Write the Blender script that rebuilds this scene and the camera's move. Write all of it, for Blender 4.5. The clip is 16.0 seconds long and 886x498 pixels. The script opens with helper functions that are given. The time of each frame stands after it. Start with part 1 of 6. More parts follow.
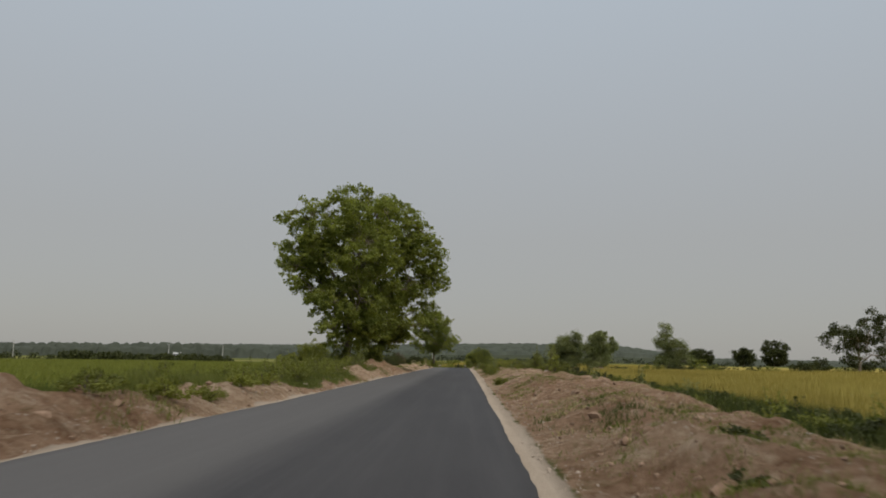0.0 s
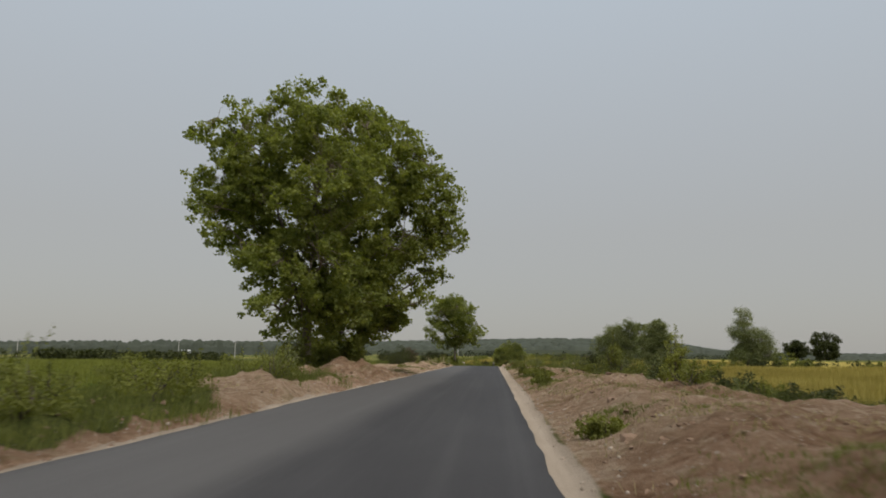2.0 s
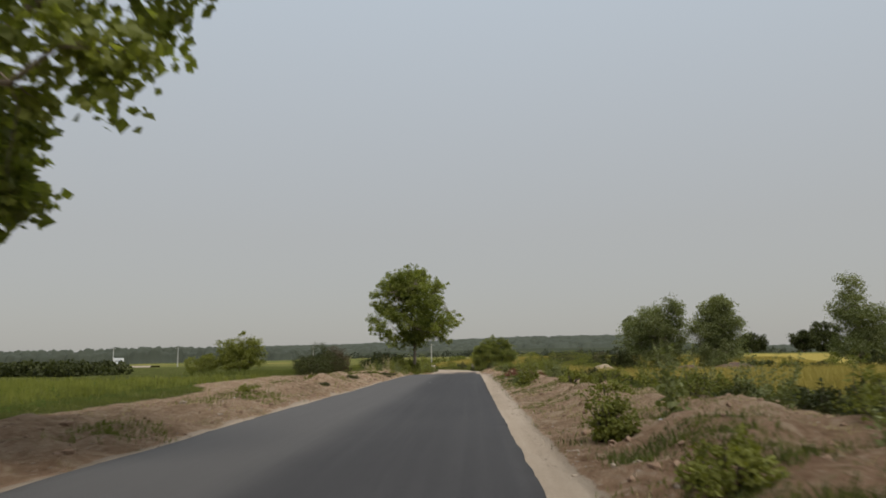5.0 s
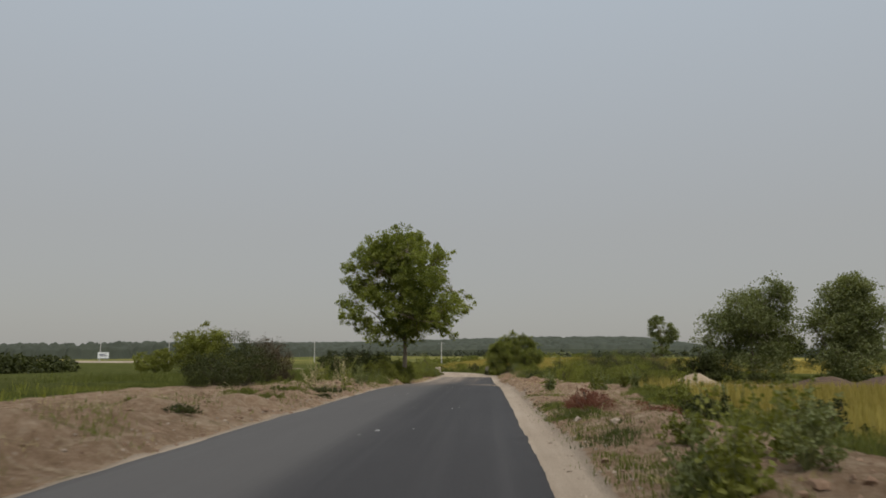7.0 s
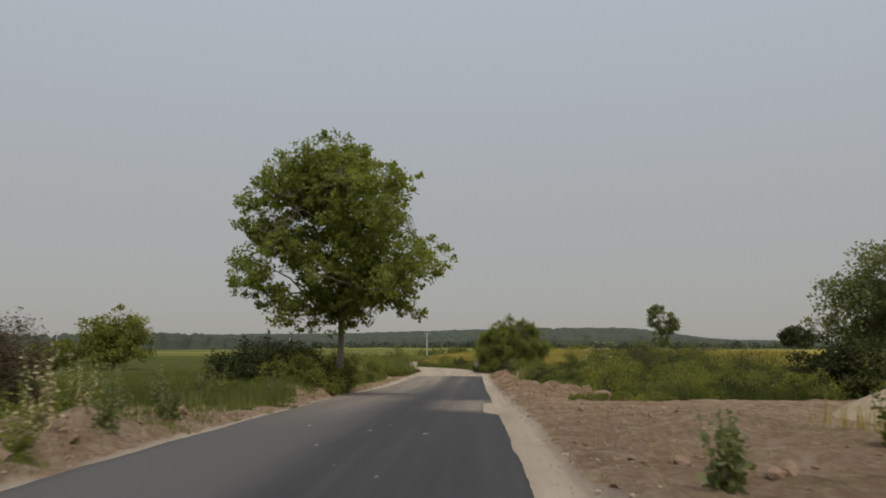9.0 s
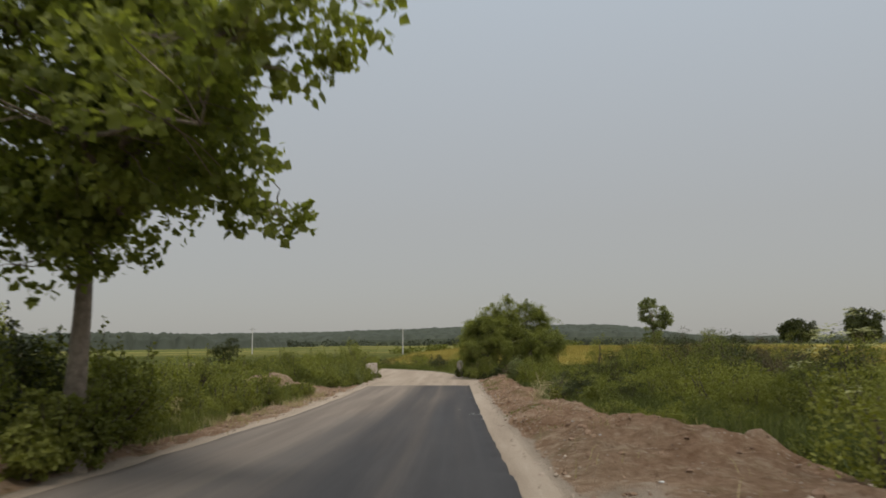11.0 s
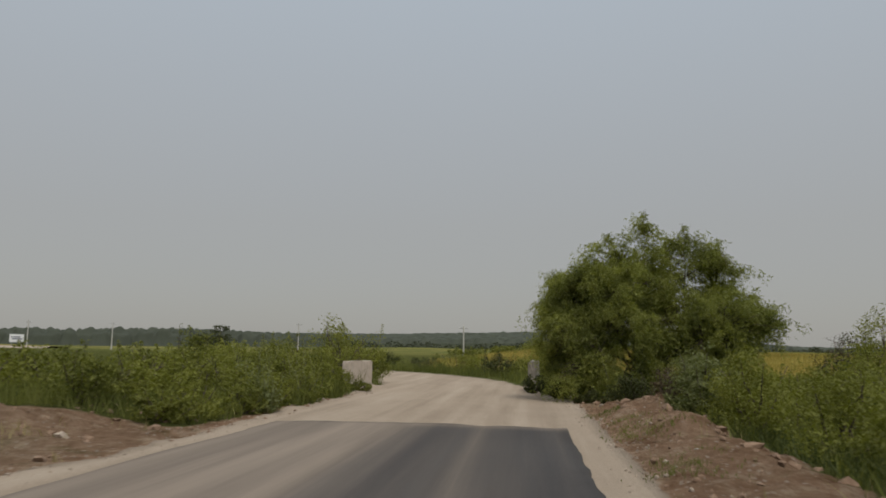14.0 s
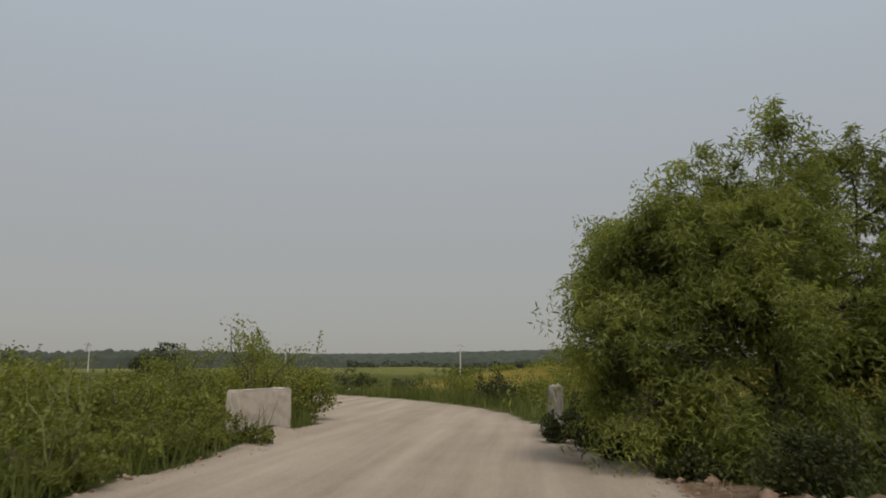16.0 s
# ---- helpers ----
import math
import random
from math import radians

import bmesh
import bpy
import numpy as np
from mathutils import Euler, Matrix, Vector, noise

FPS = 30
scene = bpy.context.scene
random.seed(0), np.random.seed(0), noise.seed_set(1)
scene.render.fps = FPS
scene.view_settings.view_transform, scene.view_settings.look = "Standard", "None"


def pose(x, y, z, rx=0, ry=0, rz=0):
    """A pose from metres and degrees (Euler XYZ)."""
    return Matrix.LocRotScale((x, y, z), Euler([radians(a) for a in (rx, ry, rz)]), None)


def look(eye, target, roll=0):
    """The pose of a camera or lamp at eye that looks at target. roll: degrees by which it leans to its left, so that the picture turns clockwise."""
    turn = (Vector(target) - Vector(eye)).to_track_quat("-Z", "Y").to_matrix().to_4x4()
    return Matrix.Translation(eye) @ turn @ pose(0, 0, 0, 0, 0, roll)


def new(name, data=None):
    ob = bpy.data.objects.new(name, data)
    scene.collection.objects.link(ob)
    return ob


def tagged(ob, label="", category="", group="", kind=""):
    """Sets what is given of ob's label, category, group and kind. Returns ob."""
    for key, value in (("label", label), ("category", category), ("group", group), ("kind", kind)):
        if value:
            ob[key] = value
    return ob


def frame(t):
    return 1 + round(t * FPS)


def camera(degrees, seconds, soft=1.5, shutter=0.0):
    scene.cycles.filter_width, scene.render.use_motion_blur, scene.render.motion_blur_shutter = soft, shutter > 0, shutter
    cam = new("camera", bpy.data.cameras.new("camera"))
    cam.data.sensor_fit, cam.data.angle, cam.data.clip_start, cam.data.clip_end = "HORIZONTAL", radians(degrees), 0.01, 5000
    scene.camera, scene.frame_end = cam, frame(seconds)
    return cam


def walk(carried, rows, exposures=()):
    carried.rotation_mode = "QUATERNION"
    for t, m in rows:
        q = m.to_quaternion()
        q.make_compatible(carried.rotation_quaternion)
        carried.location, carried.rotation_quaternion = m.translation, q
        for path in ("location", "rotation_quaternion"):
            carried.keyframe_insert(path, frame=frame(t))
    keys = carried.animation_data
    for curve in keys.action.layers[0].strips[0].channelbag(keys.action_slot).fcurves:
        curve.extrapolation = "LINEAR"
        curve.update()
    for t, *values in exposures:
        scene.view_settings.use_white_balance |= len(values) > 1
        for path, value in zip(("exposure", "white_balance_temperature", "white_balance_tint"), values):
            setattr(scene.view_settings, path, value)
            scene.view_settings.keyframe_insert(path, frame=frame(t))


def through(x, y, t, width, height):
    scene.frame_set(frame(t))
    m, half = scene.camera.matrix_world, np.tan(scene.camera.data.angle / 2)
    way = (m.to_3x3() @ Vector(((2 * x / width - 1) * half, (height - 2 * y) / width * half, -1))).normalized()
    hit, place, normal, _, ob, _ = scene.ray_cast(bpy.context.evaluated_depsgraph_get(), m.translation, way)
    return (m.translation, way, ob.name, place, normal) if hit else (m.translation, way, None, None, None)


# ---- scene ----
cam = camera(60.0, 16.0, 1.8, shutter=0.25)
PATH = [
    (0, (-0.741, 6.971, 1.289), (-0.8, 8.949, 1.582), 1.0),
    (0.5, (-0.703, 13.002, 1.327), (-0.773, 14.979, 1.622), 0.7),
    (1, (-0.829, 19.148, 1.373), (-0.929, 21.125, 1.653), 0.2),
    (1.5, (-0.618, 25.251, 1.395), (-0.705, 27.238, 1.61), -0.2),
    (2, (-0.627, 31.264, 1.458), (-0.757, 33.24, 1.739), 0.6),
    (2.5, (-0.574, 37.339, 1.521), (-0.706, 39.314, 1.807), 0.6),
    (3, (-0.525, 43.542, 1.522), (-0.634, 45.517, 1.816), 0.8),
    (3.5, (-0.55, 49.738, 1.606), (-0.658, 51.714, 1.89), 0.8),
    (4, (-0.581, 55.953, 1.656), (-0.673, 57.927, 1.964), 0.6),
    (4.5, (-0.616, 62.014, 1.644), (-0.676, 63.993, 1.928), -0.9),
    (7, (-0.711, 90.192, 1.803), (-0.818, 92.169, 2.084), -0.0),
    (7.5, (-0.575, 95.082, 1.782), (-0.649, 97.063, 2.054), 0.2),
    (8, (-0.51, 100.148, 1.882), (-0.603, 102.126, 2.158), -0.3),
    (10.5, (-0.758, 125.597, 1.882), (-0.802, 127.583, 2.111), 0.0),
    (11, (-0.763, 130.65, 1.747), (-0.792, 132.634, 2.001), -0.5),
    (11.5, (-0.745, 135.204, 1.541), (-0.777, 137.191, 1.771), -0.2),
    (12, (-0.726, 139.691, 1.424), (-0.795, 141.676, 1.657), 0.1),
    (12.5, (-0.74, 144.111, 1.327), (-0.818, 146.089, 1.609), 0.4),
    (13, (-0.695, 148.328, 1.245), (-0.861, 150.3, 1.536), 0.5),
    (13.5, (-0.738, 152.299, 1.134), (-0.915, 154.271, 1.416), 0.4),
    (14, (-0.79, 155.978, 1.112), (-1, 157.949, 1.376), 0.9),
    (14.5, (-0.847, 159.277, 1.143), (-1.033, 161.248, 1.429), 1.2),
    (15, (-0.941, 162.03, 1.154), (-1.116, 163.999, 1.46), 1.0),
    (15.5, (-1.024, 164.346, 1.148), (-1.22, 166.32, 1.407), 0.6),
    (16, (-1.126, 166.252, 1.124), (-1.33, 168.216, 1.437), 0.3),
]
walk(cam, [(t, look(eye, target, roll)) for t, eye, target, roll in PATH],
     exposures=[(0, 0.02), (1.5, 0.08), (2.5, 0.17), (4.5, 0.2), (7, 0.0), (8, -0.04), (10.5, 0.12), (11, 0.1), (12.5, 0.0), (16, -0.05)])

# ---- light ----
SUN_ELEVATION, SUN_TURN = 60.0, 152.0    # degrees; turn is clockwise from +y, so the sun stands behind and right
scene.view_settings.exposure = 0.0
world = bpy.data.worlds.new("hazy_sky")
scene.world = world
world.use_nodes = True
wt = world.node_tree
wt.nodes.clear()
w_out = wt.nodes.new("ShaderNodeOutputWorld")
w_bg = wt.nodes.new("ShaderNodeBackground")
w_sky = wt.nodes.new("ShaderNodeTexSky")
w_mix = wt.nodes.new("ShaderNodeMix")
w_sky.sky_type, w_sky.sun_disc = "NISHITA", False
w_sky.sun_elevation, w_sky.sun_rotation = radians(SUN_ELEVATION), radians(SUN_TURN)
w_sky.air_density, w_sky.dust_density, w_sky.ozone_density = 1.0, 2.0, 1.0
w_mix.data_type = "RGBA"
w_mix.inputs[0].default_value = 0.88
w_way = wt.nodes.new("ShaderNodeTexCoord")
w_sep = wt.nodes.new("ShaderNodeSeparateXYZ")
w_ramp = wt.nodes.new("ShaderNodeValToRGB")      # the veil of haze: warm grey low down, bluer and brighter overhead
for _ in range(2):
    w_ramp.color_ramp.elements.new(0.5)
for _el, (_p, _c) in zip(w_ramp.color_ramp.elements, ((0.0, (0.325, 0.318, 0.298)), (0.16, (0.352, 0.352, 0.342)), (0.44, (0.412, 0.455, 0.495)), (1.0, (0.74, 0.775, 0.815)))):
    _el.position, _el.color = _p, (*_c, 1)
w_gain = wt.nodes.new("ShaderNodeVectorMath")
w_gain.operation = "SCALE"
w_gain.inputs[3].default_value = 10.0
wt.links.new(w_way.outputs["Generated"], w_sep.inputs[0])
wt.links.new(w_sep.outputs[2], w_ramp.inputs[0])
wt.links.new(w_ramp.outputs[0], w_gain.inputs[0])
wt.links.new(w_gain.outputs[0], w_mix.inputs[7])
w_bg.inputs[1].default_value = 0.11
wt.links.new(w_sky.outputs[0], w_mix.inputs[6])
wt.links.new(w_mix.outputs[2], w_bg.inputs[0])
wt.links.new(w_bg.outputs[0], w_out.inputs[0])

sun_data = bpy.data.lights.new("sun", "SUN")
sun_data.energy, sun_data.angle, sun_data.color = 2.0, radians(18), (1.0, 0.95, 0.87)
sun = new("sun", sun_data)
_e, _a = radians(SUN_ELEVATION), radians(SUN_TURN)
sun.matrix_world = look((0, 0, 60), (-math.sin(_a) * math.cos(_e) * 10, -math.cos(_a) * math.cos(_e) * 10, 60 - math.sin(_e) * 10))


# ---- materials ----
def material(name, rough=0.9, spec=0.3):
    m = bpy.data.materials.new(name)
    m.use_nodes = True
    b = m.node_tree.nodes["Principled BSDF"]
    b.inputs["Roughness"].default_value = rough
    b.inputs["Specular IOR Level"].default_value = spec
    return m, m.node_tree, b


def node(nt, kind, **values):
    n = nt.nodes.new(kind)
    for k, v in values.items():
        n.inputs[k.replace("_", " ")].default_value = v
    return n


def noise_tex(nt, scale, detail=4.0, rough=0.55, stretch=None):
    """A noise in world metres, with its factor as output."""
    co = nt.nodes.new("ShaderNodeNewGeometry")
    n = node(nt, "ShaderNodeTexNoise", Scale=scale, Detail=detail, Roughness=rough)
    if stretch:
        mp = nt.nodes.new("ShaderNodeMapping")
        mp.inputs["Scale"].default_value = stretch
        nt.links.new(co.outputs["Position"], mp.inputs["Vector"])
        nt.links.new(mp.outputs[0], n.inputs["Vector"])
    else:
        nt.links.new(co.outputs["Position"], n.inputs["Vector"])
    return n.outputs["Fac"]


def ramp(nt, fac, stops):
    r = nt.nodes.new("ShaderNodeValToRGB")
    els = r.color_ramp.elements
    while len(els) < len(stops):
        els.new(0.5)
    for e, (p, c) in zip(els, stops):
        e.position, e.color = p, (*c, 1) if len(c) == 3 else c
    nt.links.new(fac, r.inputs[0])
    return r.outputs[0]


def mix(nt, fac, a, b, kind="MIX"):
    m = nt.nodes.new("ShaderNodeMix")
    m.data_type, m.blend_type = "RGBA", kind
    for sock, v in ((m.inputs[0], fac), (m.inputs[6], a), (m.inputs[7], b)):
        if isinstance(v, (int, float)):
            sock.default_value = v
        elif isinstance(v, tuple):
            sock.default_value = (*v, 1)
        else:
            nt.links.new(v, sock)
    return m.outputs[2]


def maths(nt, op, a, b=0.0, clamp=False):
    m = nt.nodes.new("ShaderNodeMath")
    m.operation, m.use_clamp = op, clamp
    for sock, v in ((m.inputs[0], a), (m.inputs[1], b)):
        if isinstance(v, (int, float)):
            sock.default_value = v
        else:
            nt.links.new(v, sock)
    return m.outputs[0]


def attribute(nt, name):
    a = nt.nodes.new("ShaderNodeAttribute")
    a.attribute_name = name
    return a.outputs["Fac"]


def bump(nt, b, height, strength=0.5, distance=0.02):
    n = node(nt, "ShaderNodeBump", Strength=strength, Distance=distance)
    nt.links.new(height, n.inputs["Height"])
    nt.links.new(n.outputs[0], b.inputs["Normal"])


def step(nt, fac, lo, hi):
    m = nt.nodes.new("ShaderNodeMapRange")
    m.interpolation_type = "SMOOTHSTEP"
    m.inputs[1].default_value, m.inputs[2].default_value = lo, hi
    nt.links.new(fac, m.inputs[0])
    return m.outputs[0]


def leaf_material(name, dark, light, through=0.35, rough=0.55, patch=0.35):
    """Leaves: each its own tint between dark and light, a drift of tint over the plant, and light coming through."""
    m, nt, b = material(name, rough + 0.1, 0.22)
    g = nt.nodes.new("ShaderNodeNewGeometry")
    wide = noise_tex(nt, patch, 2.0)
    drift = maths(nt, "ADD", maths(nt, "MULTIPLY", maths(nt, "SUBTRACT", wide, 0.5), 2.0), 0.5, True)
    f = maths(nt, "ADD", maths(nt, "MULTIPLY", g.outputs["Random Per Island"], 0.34), maths(nt, "MULTIPLY", drift, 0.66), True)
    col = ramp(nt, f, [(0.12, dark), (0.55, tuple((a + c) / 2 for a, c in zip(dark, light))), (0.95, light)])
    nt.links.new(col, b.inputs["Base Color"])
    t = nt.nodes.new("ShaderNodeBsdfTranslucent")
    nt.links.new(mix(nt, 1.0, col, (1.25, 1.3, 0.55), "MULTIPLY"), t.inputs[0])
    s = node(nt, "ShaderNodeMixShader", Fac=through)
    nt.links.new(b.outputs[0], s.inputs[1])
    nt.links.new(t.outputs[0], s.inputs[2])
    nt.links.new(s.outputs[0], nt.nodes["Material Output"].inputs[0])
    return m


def plain_material(name, dark, light, scale, rough=0.9, strength=0.4, distance=0.01, spec=0.25):
    """A rough surface that wavers between two tints at two scales, with relief."""
    m, nt, b = material(name, rough, spec)
    fine, wide = noise_tex(nt, scale, 5.0, 0.6), noise_tex(nt, scale * 0.12, 3.0)
    f = maths(nt, "ADD", maths(nt, "MULTIPLY", fine, 0.6), maths(nt, "MULTIPLY", wide, 0.4))
    nt.links.new(ramp(nt, f, [(0.32, dark), (0.68, light)]), b.inputs["Base Color"])
    bump(nt, b, fine, strength, distance)
    return m


POPLAR = leaf_material("poplar_leaf", (0.128, 0.152, 0.044), (0.325, 0.342, 0.092), 0.56, 0.42, 0.9)
WILLOW = leaf_material("willow_leaf", (0.092, 0.108, 0.030), (0.370, 0.382, 0.108), 0.46, 0.45, 1.1)
SHRUB = leaf_material("shrub_leaf", (0.092, 0.102, 0.023), (0.222, 0.228, 0.052), 0.36, 0.55, 0.6)
DARK_SHRUB = leaf_material("dark_shrub_leaf", (0.030, 0.036, 0.013), (0.080, 0.088, 0.025), 0.25, 0.55, 0.6)
LIGHT_SHRUB = leaf_material("light_shrub_leaf", (0.138, 0.148, 0.029), (0.265, 0.270, 0.064), 0.38, 0.55, 0.6)
GREY_LEAF = leaf_material("grey_green_leaf", (0.118, 0.136, 0.052), (0.245, 0.258, 0.118), 0.36)
RUST_LEAF = leaf_material("rusty_leaf", (0.115, 0.040, 0.025), (0.24, 0.090, 0.055), 0.2)
DARK_GRASS = leaf_material("rank_dark_grass", (0.044, 0.057, 0.015), (0.098, 0.112, 0.030), 0.3, 0.6, 0.3)
GRASS = leaf_material("grass_blade", (0.074, 0.090, 0.020), (0.200, 0.206, 0.058), 0.35, 0.6, 0.4)
DRY = leaf_material("dry_grass", (0.230, 0.190, 0.090), (0.50, 0.42, 0.24), 0.25, 0.7)
WHEAT = leaf_material("wheat_ear", (0.220, 0.175, 0.042), (0.45, 0.37, 0.115), 0.25, 0.7, 0.08)
FLOWER = leaf_material("cream_flower", (0.30, 0.31, 0.15), (0.52, 0.52, 0.30), 0.3, 0.7)
BROWN_LEAF = leaf_material("brown_leaf", (0.060, 0.045, 0.028), (0.135, 0.100, 0.060), 0.2, 0.6, 0.6)
# distance haze is painted into this leaf colour: lighter, greyer, little contrast
HAZED_WOODS = leaf_material("hazed_far_woods", (0.064, 0.073, 0.054), (0.092, 0.103, 0.076), 0.2, 0.8, 0.03)
BARK = plain_material("bark", (0.11, 0.085, 0.062), (0.32, 0.26, 0.195), 9.0, 0.95, 0.9, 0.03)
TWIG = plain_material("twig_bark", (0.05, 0.04, 0.03), (0.14, 0.11, 0.08), 12.0)
STRAW = plain_material("bleached_straw", (0.36, 0.29, 0.15), (0.58, 0.48, 0.28), 9.0)
STALK = plain_material("green_stalk", (0.10, 0.12, 0.04), (0.24, 0.24, 0.10), 12.0)
CONCRETE = plain_material("old_concrete", (0.40, 0.335, 0.27), (0.56, 0.48, 0.395), 5.0, 0.9, 0.5, 0.012)
# the same concrete in darker tints, for the willow-side parapet
DARK_CONCRETE = plain_material("darker_concrete", (0.14, 0.125, 0.10), (0.34, 0.30, 0.25), 6.0, 0.9, 0.5, 0.012)
STONE = plain_material("limestone_rubble", (0.20, 0.155, 0.115), (0.46, 0.38, 0.30), 7.0, 0.9, 0.6, 0.02)
SAND = plain_material("sand_pile", (0.24, 0.18, 0.115), (0.38, 0.30, 0.205), 5.0, 0.95, 0.5, 0.03)
DARK_SOIL = plain_material("dark_soil", (0.060, 0.038, 0.026), (0.135, 0.090, 0.062), 6.0, 0.95, 0.7, 0.03)
CLOD = plain_material("red_soil_clod", (0.14, 0.085, 0.054), (0.30, 0.205, 0.140), 8.0, 0.95, 0.7, 0.02)
LITTER = plain_material("pale_litter", (0.34, 0.33, 0.31), (0.56, 0.55, 0.52), 3.0, 0.6)
POLE = plain_material("pole_concrete", (0.42, 0.40, 0.37), (0.60, 0.58, 0.54), 4.0)
WHITE = plain_material("white_enamel", (0.72, 0.73, 0.73), (0.84, 0.84, 0.84), 2.0, 0.5)
INK = plain_material("dark_lettering", (0.05, 0.06, 0.10), (0.10, 0.11, 0.16), 5.0, 0.6)
STEEL = plain_material("grey_steel", (0.20, 0.20, 0.20), (0.34, 0.34, 0.33), 6.0, 0.5)


def asphalt_material():
    """New asphalt: near black and smooth where the tyres run, greyer towards the far lane, sandy dust over the last stretch."""
    m, nt, b = material("new_asphalt", 0.85, 0.2)
    grain = noise_tex(nt, 60.0, 3.0, 0.7)
    wide = noise_tex(nt, 0.6, 4.0, 0.6, (1.0, 0.25, 1.0))
    base = ramp(nt, grain, [(0.3, (0.0205, 0.0188, 0.0190)), (0.75, (0.0505, 0.0465, 0.0465))])
    base = mix(nt, maths(nt, "MULTIPLY", step(nt, wide, 0.35, 0.8), 0.24), base, (0.078, 0.074, 0.072))
    streak = noise_tex(nt, 1.6, 4.0, 0.6, (2.2, 0.035, 1.0))      # rolled streaks along the road
    base = mix(nt, maths(nt, "MULTIPLY", step(nt, streak, 0.42, 0.72), 0.16), base, (0.095, 0.089, 0.086))
    pale = step(nt, maths(nt, "ADD", attribute(nt, "lane"), maths(nt, "MULTIPLY", maths(nt, "SUBTRACT", wide, 0.5), 0.22)), 0.10, 0.90)
    base = mix(nt, maths(nt, "MULTIPLY", pale, 0.40), base, (0.140, 0.130, 0.120))
    dusty = noise_tex(nt, 1.2, 5.0, 0.62, (1.8, 0.045, 1.0))
    dust = step(nt, maths(nt, "ADD", attribute(nt, "dust"), maths(nt, "MULTIPLY", maths(nt, "SUBTRACT", dusty, 0.5), 0.65)), 0.12, 1.2)
    ruts = ramp(nt, noise_tex(nt, 1.1, 5.0, 0.62, (1.5, 0.05, 1.0)), [(0.35, (0.170, 0.137, 0.108)), (0.65, (0.285, 0.230, 0.178))])
    base = mix(nt, maths(nt, "MULTIPLY", dust, 0.80), base, ruts)
    nt.links.new(base, b.inputs["Base Color"])
    nt.links.new(maths(nt, "ADD", 0.72, maths(nt, "MULTIPLY", dust, 0.3)), b.inputs["Roughness"])
    bump(nt, b, grain, 0.35, 0.004)
    return m


def ground_material():
    """One soil sheet: turned red-brown earth, pale gravel, grass, ripe crop and green crop by zone, blended along ragged borders."""
    m, nt, b = material("ground", 1.0, 0.0)
    n1, n2, n3 = noise_tex(nt, 0.7, 6.0, 0.66), noise_tex(nt, 5.0, 8.0, 0.72), noise_tex(nt, 0.02, 3.0, 0.5, (0.25, 1.6, 1.0))
    n4 = noise_tex(nt, 35.0, 3.0, 0.6)
    earth = ramp(nt, maths(nt, "ADD", maths(nt, "MULTIPLY", n1, 0.5), maths(nt, "MULTIPLY", n2, 0.5)),
                 [(0.32, (0.088, 0.049, 0.029)), (0.44, (0.210, 0.126, 0.076)), (0.56, (0.312, 0.204, 0.133)), (0.70, (0.46, 0.350, 0.250))])
    n7 = noise_tex(nt, 11.0, 6.0, 0.82)
    crumb = node(nt, "ShaderNodeTexVoronoi", Scale=9.0, Randomness=1.0)
    co = nt.nodes.new("ShaderNodeNewGeometry")
    nt.links.new(co.outputs["Position"], crumb.inputs["Vector"])
    pebble = maths(nt, "MULTIPLY", maths(nt, "SUBTRACT", 1.0, step(nt, crumb.outputs["Distance"], 0.14, 0.30)), step(nt, noise_tex(nt, 1.7, 3.0), 0.46, 0.62))
    earth = mix(nt, maths(nt, "MULTIPLY", step(nt, n7, 0.56, 0.70), 0.55), earth, (0.50, 0.40, 0.30))
    # crevice shade put into the colour: low spots of the relief noise darkened
    earth = mix(nt, maths(nt, "MULTIPLY", maths(nt, "SUBTRACT", 1.0, step(nt, n7, 0.34, 0.46)), 0.5), earth, (0.13, 0.080, 0.050))
    crust = step(nt, noise_tex(nt, 2.1, 6.0, 0.7, (1.0, 0.7, 1.0)), 0.53, 0.66)      # dried crusts
    earth = mix(nt, maths(nt, "MULTIPLY", crust, 0.34), earth, (0.53, 0.43, 0.32))
    earth = mix(nt, maths(nt, "MULTIPLY", pebble, 0.75), earth, (0.46, 0.40, 0.33))
    n5 = noise_tex(nt, 0.8, 3.0, 0.5, (1.6, 0.3, 1.0))
    n6 = noise_tex(nt, 1.3, 5.0, 0.6, (1.4, 0.045, 1.0))      # ruts worn along the track
    gravel = ramp(nt, maths(nt, "ADD", maths(nt, "MULTIPLY", n4, 0.30), maths(nt, "ADD", maths(nt, "MULTIPLY", n1, 0.12), maths(nt, "ADD", maths(nt, "MULTIPLY", n5, 0.16), maths(nt, "MULTIPLY", n6, 0.42)))),
                  [(0.3, (0.205, 0.160, 0.120)), (0.50, (0.335, 0.272, 0.208)), (0.70, (0.46, 0.385, 0.305))])
    grass = ramp(nt, maths(nt, "ADD", maths(nt, "MULTIPLY", n1, 0.55), maths(nt, "MULTIPLY", n2, 0.45)),
                 [(0.3, (0.040, 0.052, 0.014)), (0.55, (0.094, 0.100, 0.033)), (0.75, (0.17, 0.160, 0.060))])
    # far strips of fields
    strips = ramp(nt, n3, [(0.36, (0.075, 0.095, 0.032)), (0.46, (0.15, 0.148, 0.050)), (0.52, (0.28, 0.24, 0.08)), (0.60, (0.115, 0.125, 0.04)), (0.7, (0.07, 0.09, 0.032))])
    base = mix(nt, attribute(nt, "far"), grass, strips)
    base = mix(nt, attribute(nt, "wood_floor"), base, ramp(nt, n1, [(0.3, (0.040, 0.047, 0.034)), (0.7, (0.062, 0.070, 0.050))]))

    def over(low, zone, colour):
        w = step(nt, maths(nt, "ADD", attribute(nt, zone), maths(nt, "MULTIPLY", maths(nt, "SUBTRACT", n1, 0.5), 0.9)), 0.38, 0.62)
